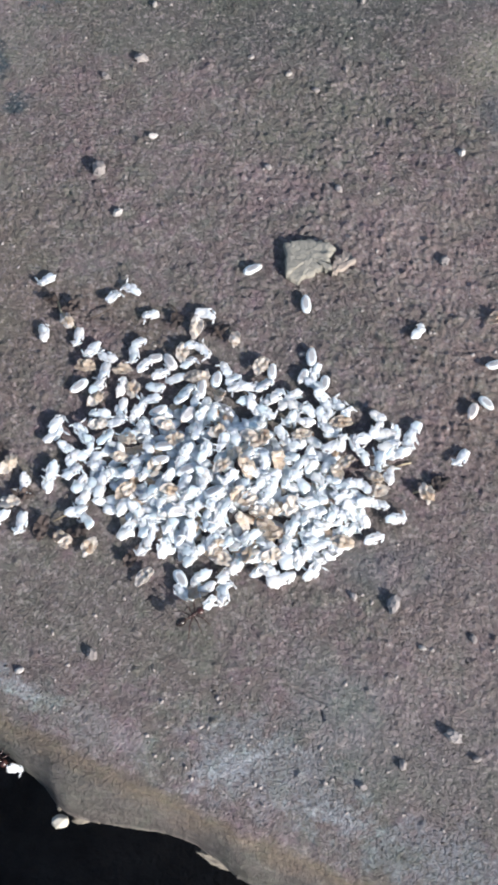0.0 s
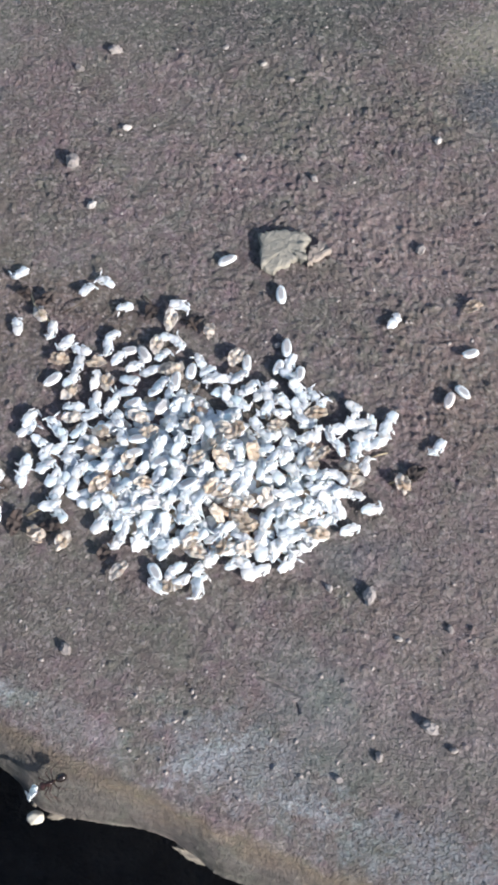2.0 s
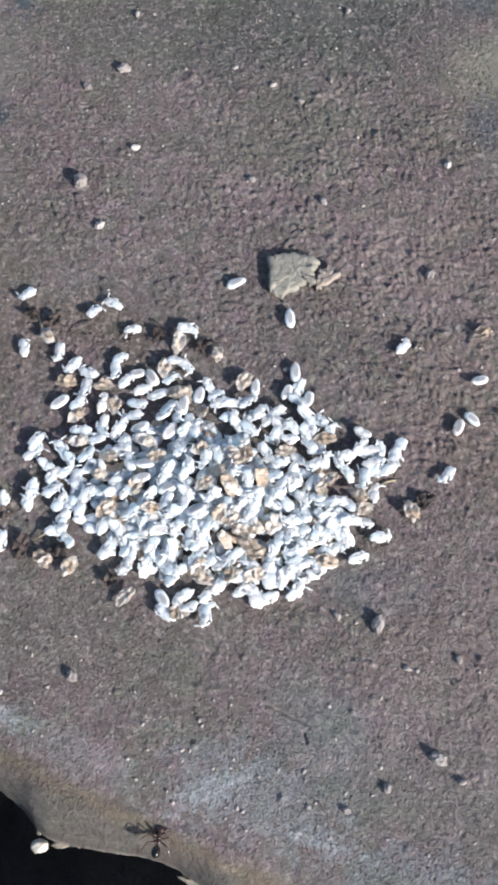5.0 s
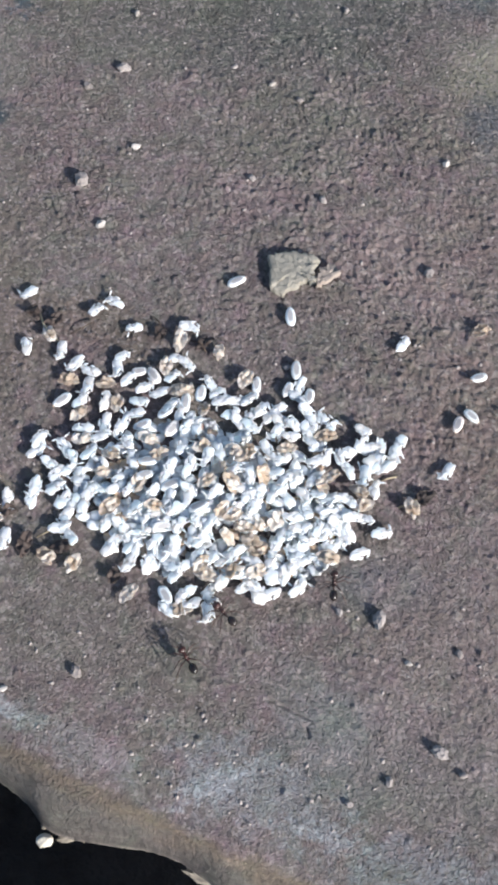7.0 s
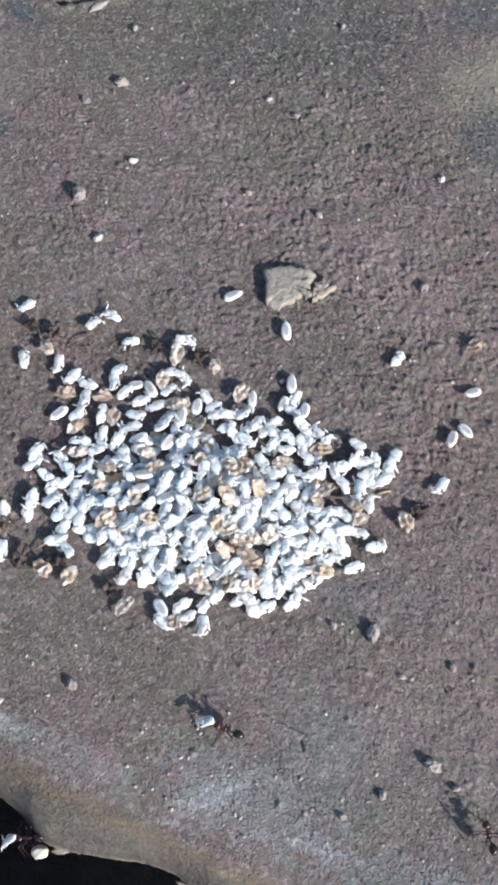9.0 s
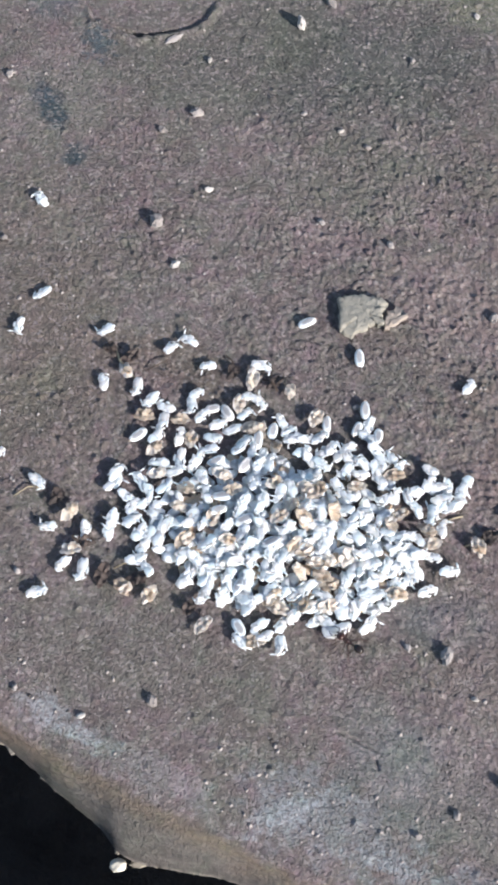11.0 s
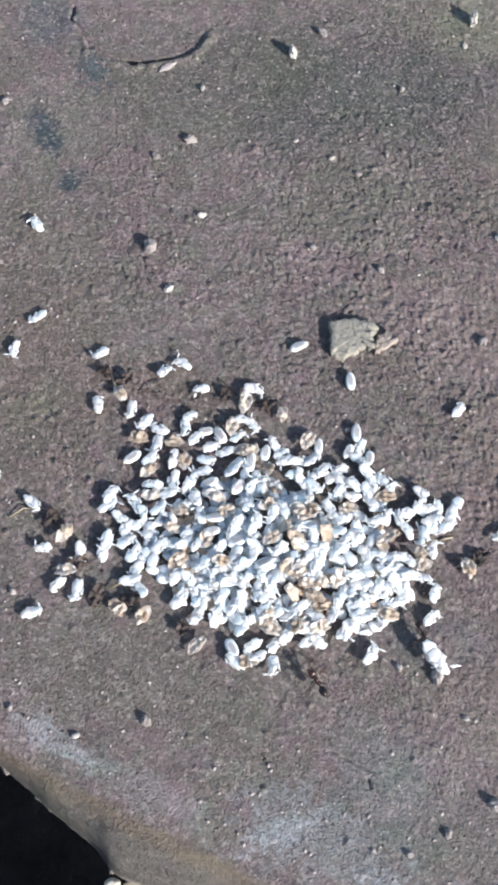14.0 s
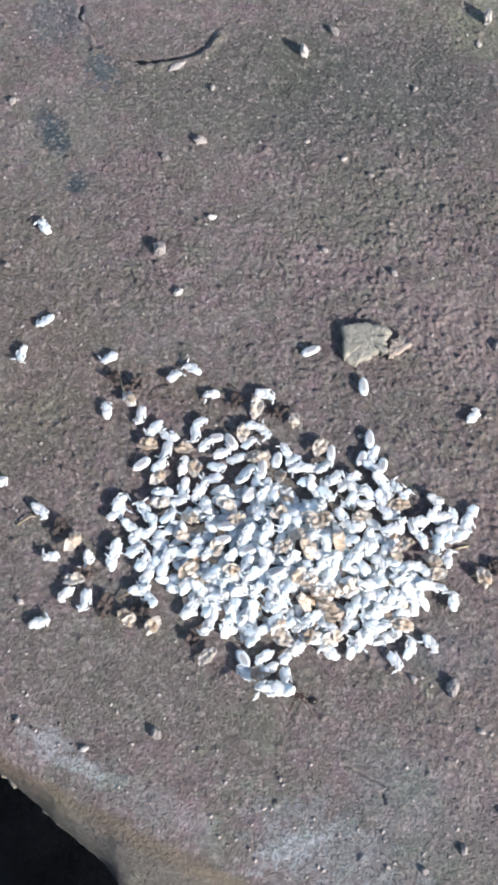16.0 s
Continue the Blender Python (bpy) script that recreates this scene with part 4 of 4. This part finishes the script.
def make_ant():
    """A worker ant along +x, standing on z = 0."""
    root = tagged(new("ant"), "red brown worker ant with a black gaster", "ant", "ants at the brood")
    bm = bmesh.new()
    ball(bm, (-2.05, 0, 1.85), (1.0, 0.74, 0.70), (0, -8, 0), 3)
    for v in bm.verts:
        x = v.co.x / MM + 2.05
        if x < 0:
            v.co.y *= 1 + 0.35 * x * abs(x) * 0.5
    part("gaster", bm, ANT_BLACK, root, "glossy black gaster")
    bm = bmesh.new()
    ball(bm, (-0.98, 0, 1.62), (0.24, 0.20, 0.34), (0, 10, 0), 2)
    ball(bm, (-0.75, 0, 1.52), (0.28, 0.14, 0.14), (0, 0, 0), 2)
    part("petiole", bm, ANT_RED, root)
    bm = bmesh.new()
    ball(bm, (-0.15, 0, 1.68), (0.58, 0.35, 0.36), (0, 8, 0), 2)
    ball(bm, (0.42, 0, 1.78), (0.54, 0.39, 0.40), (0, 0, 0), 2)
    ball(bm, (0.95, 0, 1.82), (0.48, 0.34, 0.34), (0, -8, 0), 2)
    part("thorax", bm, ANT_RED, root)
    bm = bmesh.new()
    ball(bm, (1.85, 0, 1.86), (0.70, 0.64, 0.48), (0, 16, 0), 3)
    for v in bm.verts:
        v.co.y *= 1.12 - 0.25 * (v.co.x / MM - 1.85)
    head = part("head", bm, ANT_RED, root)
    for side in (-1, 1):
        bm = bmesh.new()
        tube(bm, [(2.35, side * 0.25, 1.72), (2.68, side * 0.34, 1.66), (2.92, side * 0.14, 1.62)], [0.13, 0.11, 0.03], 5)
        part("mandible", bm, ANT_RED, head)
        bm = bmesh.new()
        tube(bm, [(2.2, side * 0.2, 2.05), (2.75, side * 0.85, 2.35), (2.95, side * 1.0, 2.3), (3.5, side * 0.8, 2.0), (4.0, side * 0.5, 1.75)], [0.07, 0.06, 0.055, 0.06, 0.045], 5)
        part("antenna", bm, ANT_RED, head)
        bm = bmesh.new()
        ball(bm, (1.95, side * 0.50, 2.0), (0.13, 0.07, 0.11), (0, 0, 0), 1)
        part("eye", bm, ANT_BLACK, head, "black eye")
        for x, y, z, aim in HIPS:
            make_leg(root, x, side * y, z, side * aim)
    # the body is carried high on the legs
    for ob in root.children:
        if not ob.name.startswith("leg"):
            ob.location.z += TALL * MM
    return root


# seconds, place and ground height in millimetres, heading in degrees
ANT_A = [
    (0, -8.1, -27.1, 0, 32), (0.3, -8.3, -27.9, 0, 29), (0.5, -9.9, -28.4, 0, 25), (0.7, -11.6, -30.8, 0, 26), (1, -14.1, -34.5, 0, 34),
    (1.1, -14.6, -38.4, 0, 30), (1.2, -15.5, -45.6, 0, -14), (1.27, -17.9, -44.5, 0.3, -55),
    (1.4, -22.7, -48.7, -0.7, -105), (1.5, -22.5, -48.5, -0.5, -130), (1.7, -26.3, -49.1, -1.9, -190), (2, -22.1, -49.8, -1.3, -160),
    (2.3, -28.2, -49.2, -3.0, -120), (2.6, -27.3, -51.2, -4.2, -70), (3, -23.8, -51.3, -3.6, -63), (3.15, -22, -48, -18, -160), (3.35, -12, -40, -22, -200),
]
ANT_B = [
    (5.6, -12, -40, -22, 250), (5.8, -13, -48.5, -16, 200), (6, -14, -57, -10, 150), (6.1, -13.5, -54.5, -4.8, 115), (6.2, -13, -52, -0.8, 80),
    (6.5, -4, -42, 0, 60), (6.8, 3.5, -31.2, 0, 44), (6.9, 11.2, -24.2, 0, 48), (7, 14.2, -20.2, 0, 85), (7.3, 13.3, -19.4, 0, 97),
    (7.5, 13, -19.5, 0, 109), (7.6, 14.3, -20.1, 0, 82), (7.7, 12.6, -23.9, 0, 110), (7.8, 9.6, -29.2, 0, 155), (7.9, 8.1, -35.4, 0, 205),
    (8, 2.7, -42.3, 0, 235), (8.1, -1.9, -45.2, 0, 212), (8.2, -8.1, -45.7, 0, 197), (8.3, -12.9, -49.8, 0, 207),
] + [
    (8.4, -18.4, -51.1, -1.4, 214), (8.5, -22.4, -53.7, -8, 213), (8.7, -24.3, -53.6, -9, 200), (9, -27.1, -52, -9, 180), (9.15, -25, -48.5, -18, 120), (9.35, -12, -40, -22, 60),
]
ANT_C = [
    (4.9, -12, -40, -22, 250), (5.05, -15, -48.5, -16, 200), (5.2, -18, -57, -10, 150), (5.3, -17, -54.5, -6, 115), (5.4, -16, -52, -1.6, 80),
    (5.9, -6, -40, 0, 60), (6.5, 1.8, -29, 0, 100), (6.8, 1.4, -26.2, 0, 134), (7, -1.4, -24.3, 0, 135), (7.3, -1.2, -26.9, 0, 134),
    (7.5, -1, -28.2, 0, 132), (7.8, 1.8, -27.5, 0, 123), (8, 0.8, -29.2, 0, 117), (8.2, 1.9, -29.5, 0, 106), (8.5, 1.1, -32.1, 0, 89),
    (8.8, 1, -34, 0, 106), (9, -0.2, -38.7, 0, 157), (9.1, -1.7, -42.5, 0, 215), (9.2, -0.7, -46.9, 0, 254),
] + [
    (9.3, -2.5, -51.5, 0, 243), (9.4, -6.8, -55.1, -1.8, 243), (9.6, -11.3, -55.4, -5.9, 176), (9.8, -16, -54.7, -7.1, 172), (10, -22, -52.3, -4.1, 189),
    (10.2, -29.4, -51.3, -10, 150), (10.4, -28, -47, -18, 100), (10.7, -12, -40, -22, 60),
]
ANT_D = [
    (8.2, 60, -60, 0, 100), (8.6, 45, -57, 0, 150), (8.8, 37.1, -55.6, 0, 95), (9, 34.6, -52.7, 0, 103), (9.1, 33.3, -51, 0, 107),
    (9.2, 32.7, -45.9, 0, 121), (9.3, 32.7, -43.1, 0, 126), (9.4, 30.4, -40.1, 0, 136), (9.5, 26.1, -36.7, 0, 136), (9.6, 23.9, -33.5, 0, 138),
    (9.8, 17.3, -30.4, 0, 135), (10, 9.8, -27.2, 0, 152), (10.2, 7.1, -26.4, 0, 144), (10.6, 6.7, -24.3, 0, 145), (11.6, 4.9, -23.4, 0, 142),
    (11.85, 4.3, -24.25, 0, 211), (12.1, 3.7, -25.1, 0, 280), (12.3, 3, -27.1, 0, 314), (12.5, 4.1, -24.2, 0, 273),
] + [
    (12.6, 5.2, -25.2, 0, 212), (12.7, 7.8, -23.6, 0, 196), (12.8, 12.9, -22, 0, 207), (12.9, 13.6, -19.3, 0, 216), (13, 14.4, -17.1, 0, 208),
    (13.2, 17.6, -15.5, 0, 204), (13.3, 20, -15.5, 0, 236), (13.4, 22.2, -15.8, 0, 257), (13.5, 24.8, -16.5, 0, 292), (13.6, 26.9, -17.5, 0, 299),
    (13.7, 26.6, -17.6, 0, 298), (13.8, 24.1, -17, 0, 294), (13.9, 21.8, -19, 0, 291), (14, 18.5, -19.3, 0, 289), (14.1, 16.2, -20.7, 0, 236),
    (14.2, 15, -20.6, 0, 213), (14.5, 14.5, -21.1, 0, 205), (15, 15.5, -19.7, 0, 209), (15.3, 12.4, -21.1, 0, 203),
] + [
    (15.5, 11.8, -24.6, 0, 199), (15.6, 8.7, -24.5, 0, 190), (15.8, 4.3, -27.3, 0, 171), (16, -1.4, -26.9, 0, 160),
]
ANT_H = [
    (12.3, 10, -67, -25, 100), (12.6, 8.6, -63.2, -5, 100), (12.8, 8, -60.5, -1.8, 100), (13.0, 7.3, -57.2, -0.3, 101), (13.15, 6.7, -53.6, 0, 105), (13.3, 6.2, -50.1, 0, 110), (13.5, 5.4, -46.4, 0, 115),
    (13.6, 6.2, -44.6, 0, 125), (13.7, 3.3, -40.2, 0, 123), (13.8, 3.4, -35.4, 0, 125), (13.9, 3.9, -31.7, 0, 125), (14, 2.7, -26.5, 0, 120),
    (14.2, 2.5, -24.4, 0, 125), (14.5, 2.3, -24.2, 0, 94), (14.6, 2.5, -25.4, 0, 115), (14.7, 1.3, -32, 0, 109), (14.75, -0.2, -33.25, 0, 153),
    (14.8, -1.7, -34.5, 0, 198), (14.9, -2.8, -41.3, 0, 224), (15, -9.3, -45, 0, 200), (15.1, -15.9, -49.3, 0, 201),
] + [
    (15.2, -18.7, -51, -1.4, 191), (15.3, -21.5, -52.3, -4.0, 150), (15.4, -20, -49, -17, 90), (15.55, -12, -40, -22, 60),
]
ANT_I = [
    (14.2, 70, -40, 0, 150), (14.6, 34, -31.1, 0, 125), (15, 27.2, -25.6, 0, 121), (15.1, 23.3, -18.1, 0, 118), (15.2, 25.4, -13.1, 0, 81),
    (15.3, 28, -11.7, 0, 68), (15.5, 33.2, -12.1, 0, 24), (15.8, 41.1, -9.4, 0, 24),
]
ANT_J = [
    (11.5, -52.3, 12, 0, 0), (12.1, -47, 13, 0, 6), (12.3, -46.8, 13.2, 0, -38), (12.6, -45.4, 13.2, 0, -50), (12.7, -48.45, 13.3, 0, -105),
    (12.8, -51.5, 13.4, 0, -161), (13.1, -58.2, 12.5, 0, -177),
]
ANT_G = [
    (3.9, -12, -40, -22, 200), (4.2, -25.1, -52.5, -14, 134), (4.5, -27.5, -50.4, -6.0, 137), (4.57, -22.87, -51.87, -3.7, 87), (4.63, -18.23, -53.33, -4.5, 37),
    (4.7, -13.6, -54.8, -5.7, -12), (4.95, -10.5, -54.35, -2.8, 55), (5.2, -7.4, -53.9, -0.9, 123), (6, -9.2, -46.9, 0, 110), (6.6, -10.2, -36.9, 0, 63),
    (6.8, -13.7, -35.8, 0, 64), (7, -6.5, -30.7, 0, 122), (7.2, -5.2, -27, 0, 135), (7.5, -8.6, -27.3, 0, 125), (7.8, -6.2, -25.9, 0, 118),
    (8, -8.0, -29.9, 0, 109), (8.1, -8.6, -33.8, 0, 127), (8.2, -11, -40.2, 0, 194), (8.3, -8.8, -43.6, 0, 233),
] + [
    (8.4, -13.7, -49.2, 0.2, 235), (8.5, -18.6, -52.7, -3.5, 225), (8.7, -20.7, -53.2, -5.5, 200), (8.85, -20, -49.5, -17, 130), (9.05, -12, -40, -22, 60),
]
ANT_K = [
    (0, -36.3, -45.2, -7, -30), (0.1, -36, -44.5, -7.0, -20), (0.18, -32, -42, -16, 20), (0.3, -12, -40, -22, 60),
]

GRIP = pose(3.2 * MM, 0.2 * MM, (1.5 + TALL) * MM, 20, 14, 22)
SLING = pose(4.4 * MM, 0.6 * MM, (1.8 + TALL) * MM, 10, 0, 15)


def ant_pose(x, y, z, heading):
    """Stands the ant on the ground, leaning forward where it goes over the rim."""
    lean = 25 if z < -1 else 0
    return pose(x * MM, y * MM, z * MM, 0, 0, heading) @ pose(0, 0, 0, 0, lean, 0)


def whole(rows):
    """Rows stretched over the whole clip."""
    if rows[0][0] > 0:
        rows = [(0.0, *rows[0][1:])] + rows
    if rows[-1][0] < 16.0:
        rows = rows + [(16.0, *rows[-1][1:])]
    return rows


def stride(ant, rows):
    """Swings the legs, in two sets of three, while the ant is on its way."""
    legs = [o for o in ant.children if o.name.startswith("leg")]
    sides = [(side, k) for side in (-1, 1) for k in range(3)]
    t0, t1 = max(0.0, rows[0][0] - 0.3), min(16.0, rows[-1][0] + 0.3)
    times = [0.0] + [t0 + 0.1 * n for n in range(1, int((t1 - t0) / 0.1))] + [16.0]
    for leg, (side, k) in zip(legs, sides):
        x, y, z, aim = HIPS[k]
        beat = 0.0 if (k + (side > 0)) % 2 == 0 else math.pi
        keys = []
        for t in times:
            near = [(a, b) for a, b in zip(rows, rows[1:]) if a[0] <= t <= b[0]]
            pace = math.hypot(near[0][1][1] - near[0][0][1], near[0][1][2] - near[0][0][2]) / max(0.05, near[0][1][0] - near[0][0][0]) if near else 0.0
            swing = min(20.0, 5 + pace * 0.6) * math.sin(2 * math.pi * 3.7 * t + beat) if near else 0.0
            lift = max(0.0, math.cos(2 * math.pi * 3.7 * t + beat)) * min(8.0, pace * 0.3)
            keys.append((t, pose(x * MM, side * y * MM, z * MM, 0, 0, side * (aim - swing)) @ pose(0, 0, 0, 0, -lift, 0)))
        walk(leg, keys)


def carry(load, rest, rows, picked, grip):
    """The load lies at rest until it is picked up, then goes with the ant."""
    keys = []
    if picked > 0:
        keys = [(0.0, rest), (picked - 0.12, rest)]
    keys += [(t, ant_pose(x, y, z, h) @ grip) for t, x, y, z, h in whole(rows) if t >= picked]
    walk(load, keys)


def spare_pupa(n):
    ob = copy_thing(pupae[n], Matrix.Identity(4))
    ob.scale = (1, 1, 1)
    return ob


NUDGED = [
    [(0, 21.5, -12.4, 8), (13.2, 21.7, -12.4, 8), (13.5, 22.1, -12.4, 9), (14, 20.8, -12.5, 77), (15, 21.2, -12.2, 96), (16, 21.3, -12.2, 91)],
    [(0, 18.1, -15.4, 20), (13, 18.1, -15.5, 21), (13.5, 19.6, -15.1, 25), (14, 20.0, -16.4, 44), (15, 20.7, -17.1, 6), (15.3, 18.4, -18.2, -41), (15.5, 17.3, -18.7, -60), (16, 17.6, -18.6, -54)],
    [(0, 9.3, -20.4, 50), (12.2, 9.5, -21.0, 50), (12.5, 9.7, -21.7, 49), (13.5, 11.0, -22.0, 59), (14, 11.0, -22.2, 59), (14.4, 9.8, -20.4, 68), (15, 6.1, -19.8, 88), (16, 6.2, -19.5, 80)],
    [(0, 16.1, -12.5, -52), (14, 15.9, -12.8, -51), (15, 15.2, -14.5, -41), (15.5, 12.2, -21.5, -51), (16, 12.3, -21.3, -58)],
    [(0, 14.4, -14.2, 30), (14, 14.3, -14.6, 30), (15, 14.4, -15.4, 30), (15.5, 14.7, -19.7, 68), (16, 14.7, -19.5, 71)],
]
first_ant = make_ant()
ants = [first_ant] + [copy_thing(first_ant, Matrix.Identity(4)) for n in range(8)]
for ob in ants:
    ob.scale = (0.82, 0.82, 0.82)
nudged = [spare_pupa(n) for n in range(len(NUDGED))]
clump = [spare_pupa(7), spare_pupa(9)]
for ob in clump:
    ob.scale = (1.4, 1.4, 1.35)
loads = [spare_pupa(n) for n in (3, 4, 5, 11, 12, 13, 14)]
for ob in loads:
    ob.scale = (0.86, 0.86, 0.86)


def motions():
    plans = [ANT_A, ANT_B, ANT_C, ANT_D, ANT_G, ANT_H, ANT_I, ANT_J, ANT_K]
    for ant, rows in zip(ants, plans):
        walk(ant, [(t, ant_pose(x, y, z, h)) for t, x, y, z, h in whole(rows)])
        stride(ant, rows)
    for ob, rows in zip(nudged, NUDGED):
        walk(ob, [(t, pose(x * MM, y * MM, (0.8 + top_at(x, y)) * MM, 12, 0, a)) for t, x, y, a in rows])
    carry(clump[0], pose(4.5 * MM, -21.4 * MM, 0.9 * MM, 0, 0, 20), ANT_D, 12.1, SLING)
    carry(clump[1], pose(5.6 * MM, -17.9 * MM, 1.0 * MM, 0, 0, 84), ANT_D, 12.1, GRIP)
    carry(loads[0], None, ANT_A, 0.0, GRIP)
    carry(loads[1], pose(13.0 * MM, -16.5 * MM, 0.9 * MM, 0, 0, 30), ANT_B, 7.65, GRIP)
    carry(loads[2], pose(-3.5 * MM, -22.5 * MM, 0.8 * MM, 0, 0, 30), ANT_C, 7.35, GRIP)
    carry(loads[3], pose(-7.5 * MM, -21.5 * MM, 0.9 * MM, 0, 0, 60), ANT_G, 7.75, GRIP)
    carry(loads[4], pose(1.5 * MM, -20.5 * MM, 0.9 * MM, 0, 0, 10), ANT_H, 14.6, GRIP)
    carry(loads[5], None, ANT_J, 0.0, GRIP)
    carry(loads[6], None, ANT_K, 0.0, GRIP)


motions()
